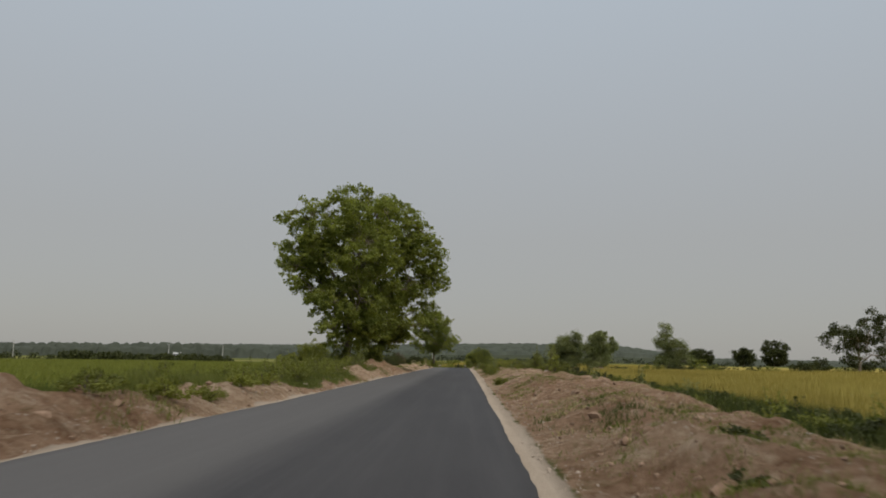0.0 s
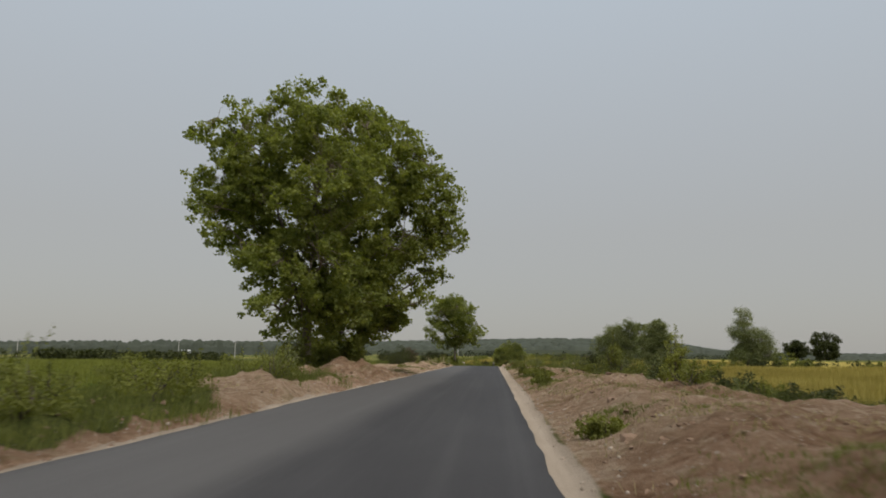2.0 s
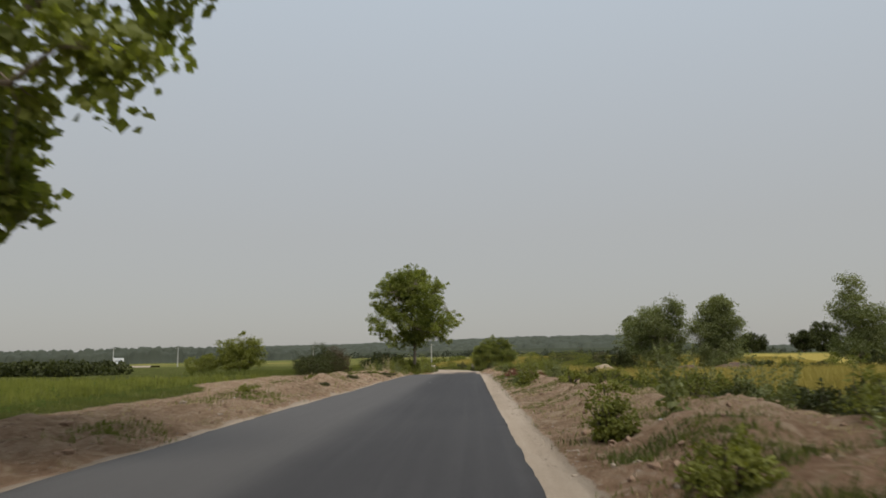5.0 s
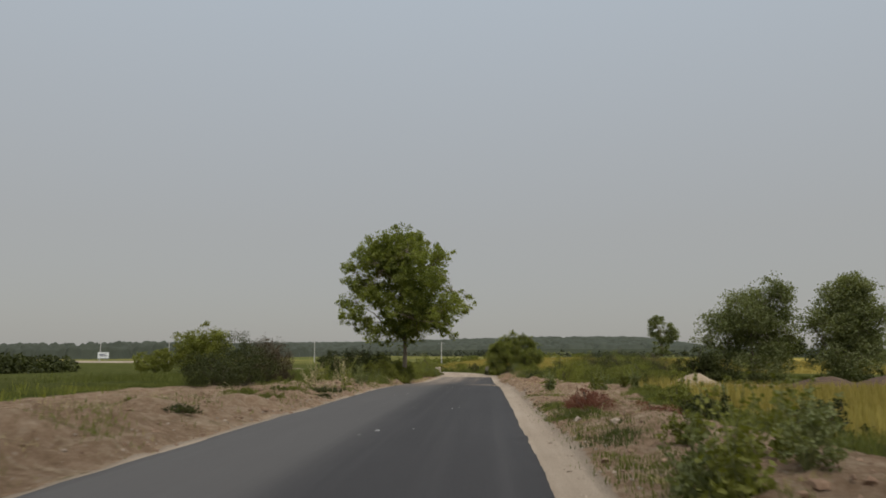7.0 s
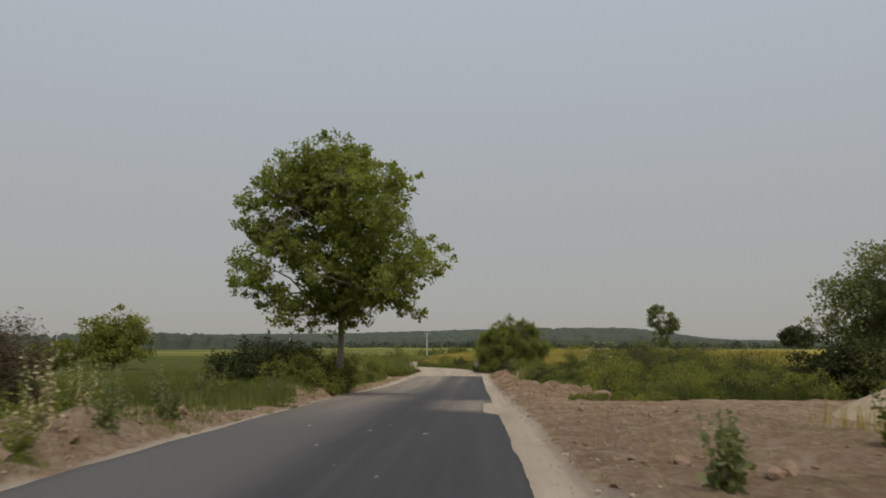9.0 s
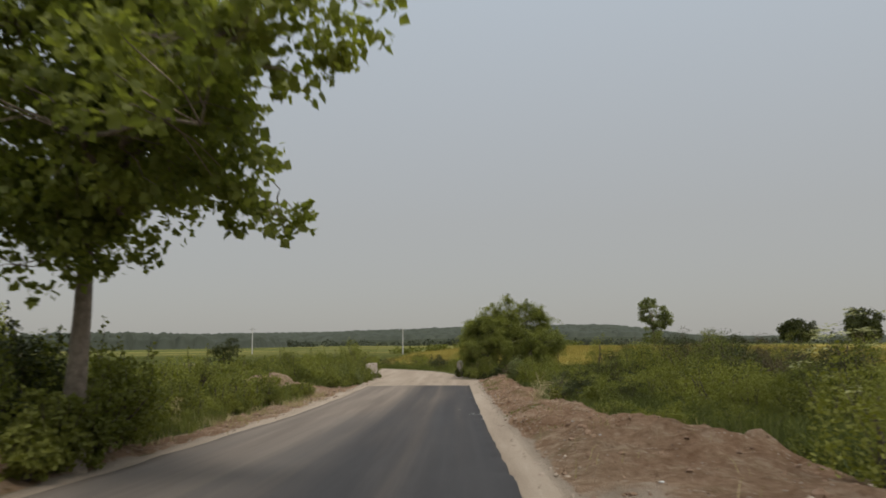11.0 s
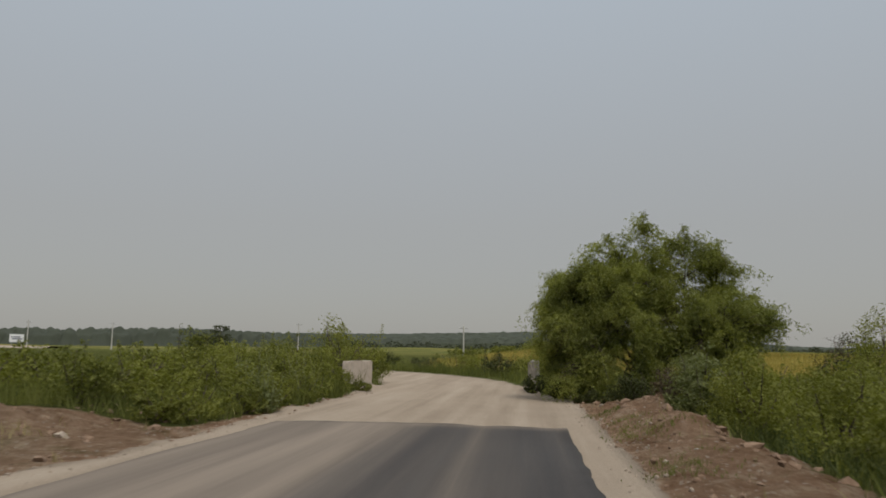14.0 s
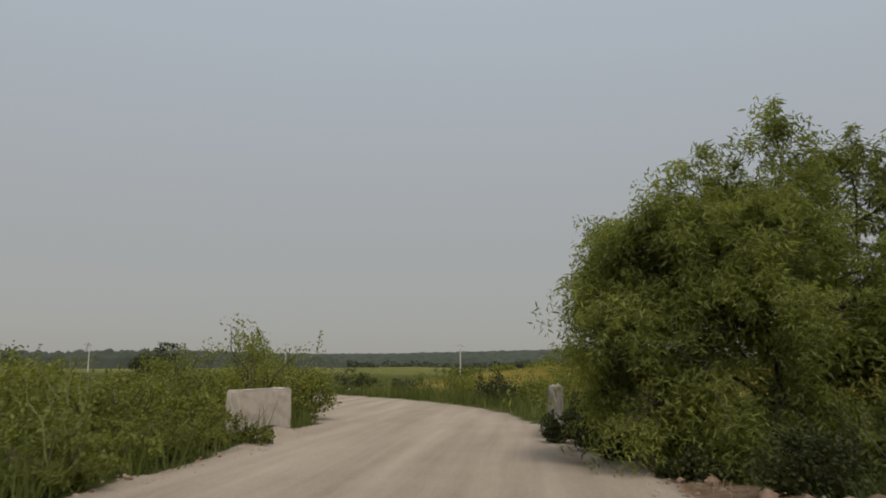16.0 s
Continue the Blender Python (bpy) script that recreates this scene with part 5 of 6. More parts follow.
for k, (x, y, h) in enumerate(((-5.9, 119.2, 1.0), (-6.4, 120.4, 1.25), (-5.8, 121.2, 0.9), (-6.5, 122.3, 1.1), (-7.2, 119.0, 0.8), (-6.0, 123.8, 0.7), (-7.6, 123.4, 0.9), (-8.4, 125.6, 1.2))):
    weed(x, y, h, 1500 + k, (LIGHT_SHRUB, STRAW, GREY_LEAF)[k % 3], "tall pale weed going to seed at the road edge", 9, 0.075)
shrub("young_elder", 4.55, 53.9, (0.5, 0.5), 1.6, 1000, 0.10, LIGHT_SHRUB, 452, "pale young elder on the bank above the ditch", "shrub", spikes=4, lobes=5)
for k, (x, y, h) in enumerate(((1.15, 97.0, 0.8), (2.5, 98.2, 0.95), (1.9, 100.6, 0.5))):
    shrub("tall_weed", x, y, (0.34, 0.34), h, 560, 0.075, (GREY_LEAF, GREY_LEAF, SHRUB)[k], 460 + k, "bushy grey-green weed beside the gravel verge", "weed", group="verge weeds", spikes=4, stem_mat=STALK)
shrub("young_elder", 4.9, 67.3, (0.55, 0.55), 2.1, 1100, 0.11, SHRUB, 453, "slender young elder on the bank above the ditch", "shrub", spikes=4, lobes=5)
shrub("dry_bush", 1.58, 107.6, (0.62, 0.75), 0.50, 4600, 0.036, RUST_LEAF, 450, "withered rusty-red bush beside the road", "bush", spikes=4)
shrub("dry_bush", 2.4, 104.6, (0.6, 0.5), 0.40, 1100, 0.045, RUST_LEAF, 451, "withered rusty-brown weeds beside the road", "bush")
for k in range(70):
    y = 9 + k * 1.32 + r.uniform(-0.6, 0.6)
    x = float(np.interp(y, VERGE_Y, VERGE_X)) + 0.45 + r.uniform(-0.15, 0.5)
    shrub("ditch_bush", x, y, (0.75, 1.3), r.uniform(1.1, 1.45) * float(np.interp(y, (9, 45, 55, 76, 85, 101), (0.55, 0.62, 0.9, 0.9, 0.55, 0.42))), 1300, 0.10, (DARK_SHRUB, SHRUB, DARK_SHRUB, DARK_SHRUB)[k % 4], 500 + k, "dense dark green growth along the ditch by the ripe field", "bush", group="ditch growth", spikes=2)

# ---- grass, crops and dry stalks ----
r = rng_of(9)


def zone_keep(x, y, r, want):
    at = zones(x, y)
    return want(at) > r.random(len(x))


def patches(x, y, spots):
    return np.maximum.reduce([np.exp(-((x - a) ** 2 + ((y - b) * 0.6) ** 2) / c ** 2) for a, b, c in spots])


GREEN_SPOTS = ((0.95, 151.0, 0.5), (1.0, 147.0, 0.4), (1.1, 168.5, 0.5), (0.9, 165.0, 0.4), (0.8, 171.5, 0.4), (0.9, 71.0, 0.7), (1.1, 73.5, 0.7), (1.4, 11.5, 0.6), (2.2, 12.6, 0.7), (3.0, 14.0, 0.6), (1.3, 17.0, 0.6), (1.9, 18.5, 0.8), (2.4, 25.1, 1.0), (3.4, 29.6, 0.7), (1.9, 14.1, 0.7), (2.7, 16.6, 0.8), (1.1, 34.1, 0.5), (1.0, 31.9, 0.4), (3.6, 21.6, 0.8), (1.4, 44.6, 0.5), (2.6, 43.1, 0.5), (1.2, 57.6, 0.7), (1.5, 61.6, 0.8), (3.0, 66.6, 0.8), (1.3, 72.6, 0.8), (2.2, 80.6, 1.0), (3.6, 88, 1.2), (1.2, 86, 0.7), (1.3, 103, 0.8), (1.2, 107, 0.7), (0.9, 109.5, 0.5), (3.2, 109, 0.9), (3.6, 106, 1.0), (3.6, 112, 0.7), (2.0, 36.6, 0.9), (3.4, 48.6, 1.0), (2.2, 53.6, 0.8), (3.8, 60.6, 1.0), (2.4, 64.6, 0.9), (2.0, 76.6, 0.9), (3.2, 84.6, 1.0), (1.6, 92, 0.8))
x, y = scatter(0.6, 6.4, -4, 176, 70, r)
sward("verge_grass", x, y, zone_keep(x, y, r, lambda a: patches(x, y, GREEN_SPOTS) * ease(waves(x / 0.8, y / 0.8, 61, 3), -0.5, 0.3) * (a["gravel"] < 0.4)), 0.09 + 0 * x, 0.006, 9, GRASS, 91, "low green grass in patches on the bank", 0.14, lean=0.6)
RANK_SPOTS = ((1.7, 21.3, 0.8), (2.5, 22.6, 0.7), (2.1, 19.6, 0.5), (1.3, 72.6, 0.7), (1.5, 75.0, 0.8), (1.2, 77.4, 0.6), (2.4, 69.6, 0.6), (1.9, 71.4, 0.6), (2.6, 76.5, 0.5), (1.0, 104.0, 0.4), (1.1, 106.0, 0.45), (1.0, 108.0, 0.4), (1.1, 101.5, 0.4))
x, y = scatter(0.6, 4.0, 16, 112, 110, r)
sward("verge_grass", x, y, zone_keep(x, y, r, lambda a: patches(x, y, RANK_SPOTS) * ease(waves(x / 0.6, y / 0.6, 60, 3), -0.15, 0.45) * (a["gravel"] < 0.4)), 0.14 + 0 * x, 0.007, 9, DARK_GRASS, 90, "rank green grass in tufts beside the gravel", 0.12, lean=0.6)
x, y = scatter(0.8, 7.0, 0, 126, 36, r)
sward("dry_grass", x, y, zone_keep(x, y, r, lambda a: 0.55 * ease(waves(x / 1.8, y / 1.8, 66, 3), 0.1, 0.6) * (a["gravel"] < 0.3)), 0.10 + 0 * x, 0.006, 5, DRY, 86, "short bleached grass on the bank", lean=0.9)
x, y = scatter(4.4, 9.4, -4, 94, 46, r)
sward("ditch_grass", x, y, zone_keep(x, y, r, lambda a: 0.95 * (a["soil"] < 0.45) * (a["ripe"] < 0.6)), 0.34 + 0.30 * hump(x, 5.6, 8.0, 0.7), 0.012, 6, DARK_GRASS, 85, "tall dark green grass along the ditch by the ripe field", spear=True)
x, y = scatter(2.8, 9.4, 94, 132, 44, r)
sward("verge_grass", x, y, zone_keep(x, y, r, lambda a: 0.8 * (a["soil"] < 0.45) * (a["ripe"] < 0.6)), 0.24 + 0 * x, 0.010, 6, GRASS, 84, "green grass at the end of the ripe field", spear=True)
x, y = scatter(0.6, 1.6, 50, 118, 70, r)
sward("verge_grass", x, y, zone_keep(x, y, r, lambda a: (0.35 * hump(y, 56.6, 67.6, 2) + hump(y, 96, 116, 3)) * ease(waves(x / 1.2, y / 2.4, 67, 3) + 0.35, 0.0, 0.5) * (a["gravel"] < 0.4)),
      0.09, 0.007, 9, GRASS, 87, "low green grass between the gravel and the bank")
x, y = scatter(0.7, 12, 137, 180, 40, r)
sward("slope_grass", x, y, zone_keep(x, y, r, lambda a: np.where(a["soil"] > 0.4, 0.0, 0.28) * (a["gravel"] < 0.3)), 0.36 + 0.50 * ease(x, 3, 6), 0.010, 6, GRASS, 92, "tall rank grass on the slope below the road", lean=0.7, spear=True)
# dark rank blades; their large share also stands in for shade low down
x, y = scatter(0.7, 12, 137, 180, 40, r)
sward("slope_grass", x, y, zone_keep(x, y, r, lambda a: np.where(a["soil"] > 0.4, 0.0, 0.70) * (a["gravel"] < 0.3)), 0.34 + 0.45 * ease(x, 3, 6), 0.010, 6, DARK_GRASS, 80, "tall rank grass on the slope below the road", lean=0.7, spear=True)
x, y = scatter(-14, -5.4, -4, 60, 44, r)
sward("verge_grass", x, y, zone_keep(x, y, r, lambda a: np.where(a["soil"] > 0.5, 0.5 * ease(waves(x / 2.2, y / 2.2, 63, 3), 0.25, 0.7), 0.85) * (a["gravel"] < 0.3) * (a["green"] < 0.6)),
      0.24 + 0.3 * ease(waves(x / 3, y / 3, 64, 3), -0.2, 0.6), 0.010, 6, GRASS, 93, "green verge grass in tufts on the turned earth", spear=True)
x, y = scatter(-16, -5.4, 60, 132, 26, r)
sward("verge_grass", x, y, zone_keep(x, y, r, lambda a: np.where(a["soil"] > 0.5, 0.10 * ease(waves(x / 1.8, y / 1.8, 65, 3), 0.45, 0.8), 0.8) * (a["gravel"] < 0.3)), 0.17 + 0 * x, 0.010, 6, GRASS, 83, "green verge grass in tufts on the dirt strip", spear=True)
LEFT_SPOTS = ((-6.4, 112.3, 0.5), (-6.3, 115.5, 0.6), (-6.9, 110.2, 0.5), (-7.6, 116, 1.0), (-6.0, 118.5, 0.6), (-8.0, 121, 1.2), (-6.4, 123.5, 0.9), (-7.4, 106, 0.6), (-6.2, 101, 0.4), (-7.8, 96, 0.9), (-6.6, 90, 0.6), (-7.0, 88.6, 0.8), (-6.5, 80.6, 0.5), (-7.2, 62.6, 0.7))
x, y = scatter(-10, -5.4, 54, 128, 60, r)
sward("verge_grass", x, y, zone_keep(x, y, r, lambda a: patches(x, y, LEFT_SPOTS) * (a["gravel"] < 0.3)), 0.13 + 0 * x, 0.009, 6, GRASS, 81, "low green grass in clumps on the dirt strip")
x, y = scatter(-9.5, -5.4, 124, 166, 40, r)
sward("dry_grass", x, y, zone_keep(x, y, r, lambda a: 0.6 * hump(left_x(y) - x, 0.7, 2.6, 0.4) * ease(waves(x / 1.6, y / 1.6, 69, 3), -0.2, 0.4)), 0.22 + 0 * x, 0.007, 5, DRY, 79, "bleached dry grass along the road edge", lean=0.7)
x, y = scatter(-10, -5.4, 0, 128, 14, r)
sward("dry_grass", x, y, zone_keep(x, y, r, lambda a: 0.45 * ease(waves(x / 1.8, y / 1.8, 68, 3), 0.1, 0.6) * (a["gravel"] < 0.3)), 0.11 + 0 * x, 0.006, 5, DRY, 82, "short bleached grass on the bank", lean=0.9)
x, y = scatter(-26, -5.4, 124, 196, 20, r)
sward("meadow_grass", x, y, zone_keep(x, y, r, lambda a: np.where(a["soil"] > 0.4, 0.0, 0.95) * (a["gravel"] < 0.3) * ease(x, -26, -17) * hump(y, 128, 192, 4)), 0.50 + 0 * x, 0.012, 6, GRASS, 94, "tall rough meadow grass", spear=True)
x, y = scatter(-70, -13, 12, 124, 5, r)
sward("green_crop", x, y, zone_keep(x, y, r, lambda a: a["green"] * ease(x, -70, -40) * (1 - ease(y, 112, 124))), 0.34, 0.022, 5, LIGHT_SHRUB, 95, "young green crop covering the field", category="crop", spear=True)
x, y = scatter(5.0, 34, 4, 125, 14, r)
sward("ripe_crop", x, y, zone_keep(x, y, r, lambda a: a["ripe"] * (1 - ease(x, 18, 34))), 0.60, 0.022, 4, WHEAT, 96, "ripening yellow cereal crop", category="crop", lean=0.2, spear=True)
x, y = scatter(18, 120, 20, 124, 3, r)
sward("ripe_crop", x, y, zone_keep(x, y, r, lambda a: a["ripe"] * ease(x, 18, 34) * (1 - ease(x, 90, 120))), 0.60, 0.035, 4, WHEAT, 97, "ripening yellow cereal crop", category="crop", lean=0.2, spread_by=0.25, spear=True)
x, y = scatter(-12, 40, 188, 215, 9, r)
sward("meadow_grass", x, y, zone_keep(x, y, r, lambda a: 0.95 * (a["gravel"] < 0.3)), 0.55, 0.016, 5, GRASS, 98, "tall rough grass past the bridge", spear=True)
x, y = scatter(-10, 70, 213, 300, 4, r)
sward("ripe_crop", x, y, zone_keep(x, y, r, lambda a: a["ripe"]), 0.55, 0.03, 4, WHEAT, 99, "ripening yellow cereal crop past the bridge", category="crop", lean=0.2, spread_by=0.2, spear=True)
x, y = scatter(-12, 8, 100, 180, 1.2, r)
sward("dry_stalks", x, y, zone_keep(x, y, r, lambda a: 0.5 * (a["gravel"] < 0.2)), 0.26, 0.005, 3, DRY, 89, "scattered bleached dry stalks", lean=0.6)
x, y = scatter(-12, 8, 0, 100, 0.8, r)
sward("dry_stalks", x, y, zone_keep(x, y, r, lambda a: 0.5 * (a["gravel"] < 0.2)), 0.20, 0.005, 3, DRY, 88, "scattered bleached dry stalks", lean=0.7)

# ---- stones and clods ----
def stone_shape(r, squash=0.7):
    """A broken stone: a small ball of facets with uneven corners."""
    bm = bmesh.new()
    bmesh.ops.create_icosphere(bm, subdivisions=1, radius=1)
    v = np.array([p.co[:] for p in bm.verts])
    f = np.array([[q.index for q in p.verts] for p in bm.faces])
    bm.free()
    return v * r.uniform(0.5, 1.25, (len(v), 1)) * np.array([1, r.uniform(0.55, 1), squash]), f


def rubble(name, x, y, size, mat, seed, label):
    q = rng_of(seed)
    shapes = [stone_shape(q) for _ in range(8)]
    z = zones(x, y)["z"]
    parts = []
    for i in range(len(x)):
        v, f = shapes[i % 8]
        a, s = q.uniform(0, 6.28), size[i]
        c, d = math.cos(a), math.sin(a)
        parts.append((np.stack([x[i] + s * (c * v[:, 0] - d * v[:, 1]), y[i] + s * (d * v[:, 0] + c * v[:, 1]), z[i] + s * (v[:, 2] + 0.05)], 1), f))
    return tagged(mesh_object(name, *join(parts), mat, False), label, "stones", kind="stuff")


r = rng_of(14)
n = 9000
y = r.uniform(0, 178, n)
x = np.where(r.random(n) < 0.55, 0.5 + r.random(n) ** 1.3 * (np.interp(y, VERGE_Y, VERGE_X).clip(0, 5) - 0.5), left_x(y) - r.uniform(0.25, 3.4, n))
rubble("soil_clods", x, y, 0.012 + 0.055 * r.random(n) ** 4, CLOD, 15, "loose clods of red-brown earth on the banks")
n = 700
y = r.uniform(2, 178, n)
x = np.where(r.random(n) < 0.55, 0.9 + r.random(n) * (np.interp(y, VERGE_Y, VERGE_X).clip(0, 5) - 1.0), left_x(y) - r.uniform(0.5, 3.4, n))
rubble("soil_lumps", x, y, 0.05 + 0.10 * r.random(n) ** 2.5, CLOD, 19, "heavy lumps of red-brown earth on the banks")
n = 6500
y = r.uniform(2, 182, n)
x = np.where(r.random(n) < 0.6, np.abs(r.normal(0, 0.48, n)) + 0.2, left_x(y) - 0.15 - np.abs(r.normal(0, 0.45, n)))
rubble("gravel_stones", x, y, 0.010 + 0.032 * r.random(n) ** 4, STONE, 16, "pale loose gravel stones along the road edges")
n = 40
y, x = np.r_[r.uniform(102, 128, 24), r.uniform(150, 160, 16)], np.r_[r.uniform(-3.6, -1.2, 24), r.uniform(-0.8, -0.1, 16)]
q, size = rng_of(18), 0.008 + 0.022 * r.random(n) ** 3
flat = [(np.stack([x[i] + size[i] * 1.6 * np.array([-1, 1, 1, -1]), y[i] + size[i] * np.array([-1, -0.8, 1, 0.9]) * q.uniform(0.8, 2.5), np.full(4, float(road_z(y[i])) + 0.024)], 1), np.array([[0, 1, 2, 3]])) for i in range(n)]
tagged(mesh_object("lime_flecks", *join(flat), LITTER, False), "dried pale splashes on the asphalt", "flecks", kind="stuff")
for k, (x, y, s) in enumerate(((0.95, 104.5, 0.09), (1.5, 103.6, 0.13), (1.0, 66.9, 0.12), (3.1, 52.1, 0.12), (4.2, 53.8, 0.17), (3.6, 57.1, 0.13), (1.5, 59.6, 0.12), (-7.2, 34.8, 0.13), (-7.0, 37.6, 0.12), (-7.4, 86.0, 0.12), (-8.4, 112, 0.2), (-8.9, 110, 0.16), (4.4, 145, 0.18),
                               (3.2, 146.5, 0.14), (1.6, 152.0, 0.07), (1.4, 153.2, 0.06), (1.2, 171.6, 0.07), (0.9, 173.2, 0.07), (1.7, 170.2, 0.10), (1.5, 170.9, 0.13), (2.2, 170.8, 0.12), (1.9, 171.4, 0.16), (2.5, 171.2, 0.10), (1.1, 169.4, 0.08), (1.3, 168.3, 0.06), (-10.7, 211.0, 0.38), (-11.2, 210.6, 0.30), (-10.3, 211.6, 0.32), (-10.9, 211.9, 0.42), (-7.9, 186.2, 0.16), (-8.2, 187.2, 0.2), (-8.0, 187.9, 0.12), (-8.4, 188.6, 0.18), (-6.9, 185.4, 0.14), (-7.0, 166.0, 0.13), (-7.1, 163.5, 0.14), (-7.2, 140.5, 0.12))):
    q = rng_of(600 + k)
    v, f = stone_shape(q, 0.65)
    v = np.concatenate([v * s])
    earthy = 167 < y < 172
    ob = mesh_object("rock", v * (0.75 if earthy else 1.0), f, CLOD if earthy else STONE, False)
    ob.location = (x, y, ground_z(x, y) + s * 0.2)
    tagged(ob, "earth-stained broken rock on the heap" if earthy else "pale broken rock lying on the verge", "rock", "verge rocks")

# ---- dry reed tuft and litter ----
q = rng_of(77)
tuft = new("reed_tuft")
tuft.location = (1.62, 153.6, ground_z(1.62, 153.6))
tagged(tuft, "bent tuft of bleached dry reeds on the bank", "reeds")
for k in range(30):
    tip = np.array([q.normal() * 0.22 + 0.12, q.normal() * 0.2, q.uniform(0.25, 0.68)])
    way = bough((q.normal() * 0.06, q.normal() * 0.06, -0.05), tip, q, 0.12, 7, 0.05)
    way[-1] += np.array([q.normal() * 0.1, q.normal() * 0.1, -0.1])
    mesh_object("reed", *tube(way, np.linspace(0.010, 0.004, 7), 4), STRAW, parent=tuft)


def dead_hogweed(x, y, h, seed):
    """A dead umbel plant: a pale stalk that forks near its top, each fork with a spray of rays and seed tufts."""
    q = rng_of(seed)
    thing = new("dead_hogweed")
    thing.location = (x, y, ground_z(x, y) - 0.03)
    tagged(thing, "bleached dead hogweed stalk with forked seed heads", "weed", "dead hogweeds")
    lean = np.array([q.normal() * 0.12, q.normal() * 0.12, 0])
    fork = np.array([0, 0, h * 0.55]) + lean * h
    mesh_object("stalk", *tube(bough((0, 0, -0.05), fork, q, 0, 5, 0.02), np.linspace(0.018, 0.012, 5), 5), STRAW, parent=thing)
    for k in range(3):
        a = k * 2.09 + q.uniform(-0.5, 0.5)
        tip = fork + np.array([math.cos(a) * 0.22, math.sin(a) * 0.22, 0]) * h + np.array([0, 0, h * q.uniform(0.25, 0.45)])
        mesh_object("fork", *tube(bough(fork, tip, q, -0.05, 5, 0.02), np.linspace(0.010, 0.006, 5), 4), STRAW, parent=thing)
        rays = []
        for j in range(9):
            b = j * 0.7 + q.uniform(-0.2, 0.2)
            rays.append(tube(bough(tip, tip + np.array([math.cos(b) * 0.09, math.sin(b) * 0.09, q.uniform(0.02, 0.07)]), q, 0, 3, 0.02), np.linspace(0.003, 0.006, 3), 3))
        mesh_object("seed_head", *join(rays), DRY, parent=thing)


for k, (x, y, h) in enumerate(((2.7, 161.4, 0.85), (3.4, 160.5, 0.75))):
    dead_hogweed(x, y, h, 1600 + k)
for k in range(34):
    y = (10.6, 22.6, 34.6, 48.6, 53.6, 60.6, 64.6, 71.6, 78.6, 93, 104, 110, 137, 138.5, 139.5, 141, 143, 145, 147, 151, 156, 160, 166, 170, 173, 16.6, 42.6, 56.6, 68.6, 75.6, 87, 99, 115, 158)[k]
    x = q.uniform(0.9, min(4.0, float(np.interp(y, VERGE_Y, VERGE_X)))) if k % 3 else float(left_x(y)) - q.uniform(0.5, 1.8)
    v, f = stone_shape(q, 0.35)
    s = q.uniform(0.02, 0.045)
    ob = mesh_object("litter_scrap", v * s, f, LITTER, False)
    ob.location = (x, y, ground_z(x, y) + s * 0.2)
    tagged(ob, "crumpled scrap of pale litter on the bare earth", "litter", "verge litter")

q = rng_of(78)
for k in range(26):
    x, y = ((2.2, 137.4), (3.0, 139.2), (3.6, 138.4))[k % 3]
    x, y = x + q.normal() * 0.25, y + q.normal() * 0.5
    v, f = stone_shape(q, 0.5)
    s = q.uniform(0.018, 0.045)
    ob = mesh_object(("rock", "litter_scrap")[k % 3 == 0], v * s, f, (STONE, LITTER)[k % 3 == 0], False)
    ob.location = (x, y, ground_z(x, y) + s * 0.2)
    tagged(ob, ("pale broken rock lying on the bare earth", "crumpled scrap of pale litter on the bare earth")[k % 3 == 0], ("rock", "litter")[k % 3 == 0], ("verge rocks", "verge litter")[k % 3 == 0])

# ---- sand pile ----
def sand_heap(x, y, rad, h, name="sand_mound", mat=SAND, label="cone of pale tipped sand at the field's edge"):
    n, m = 22, 44
    q, w = np.linspace(0, 1, n), np.linspace(0, 2 * math.pi, m, endpoint=False)
    rr = q[:, None] * rad * (1 + 0.12 * np.sin(2 * w + 1) + 0.06 * np.sin(5 * w))[None]
    px, py = x + rr * np.cos(w), y + rr * np.sin(w)
    pz = h * (1 - q[:, None] ** 1.25) * (1 + 0.10 * waves(px / 0.8, py / 0.8, 71, 3)) - 0.18 * np.exp(-(q[:, None] / 0.08) ** 2) * h
    z = zones(px.ravel(), py.ravel())["z"].reshape(px.shape) * q[:, None] + ground_z(x, y) * (1 - q[:, None]) + pz - 0.02
    v = np.stack([px.ravel(), py.ravel(), z.ravel()], 1)
    i = (np.arange(n - 1)[:, None] * m + np.arange(m)[None])
    j = (np.arange(n - 1)[:, None] * m + (np.arange(m)[None] + 1) % m)
    ob = mesh_object(name, v, np.stack([i, i + m, j + m, j], -1).reshape(-1, 4), mat)
    return tagged(ob, label, name.replace("_", " "))


sand_heap(9.7, 129.4, 1.5, 0.85)
for x, y, rad, h in ((16.7, 131.0, 1.9, 0.6), (20.6, 131.4, 2.3, 0.75)):
    sand_heap(x, y, rad, h, "soil_heap", DARK_SOIL, "low heap of dark brown soil behind the ripe field")

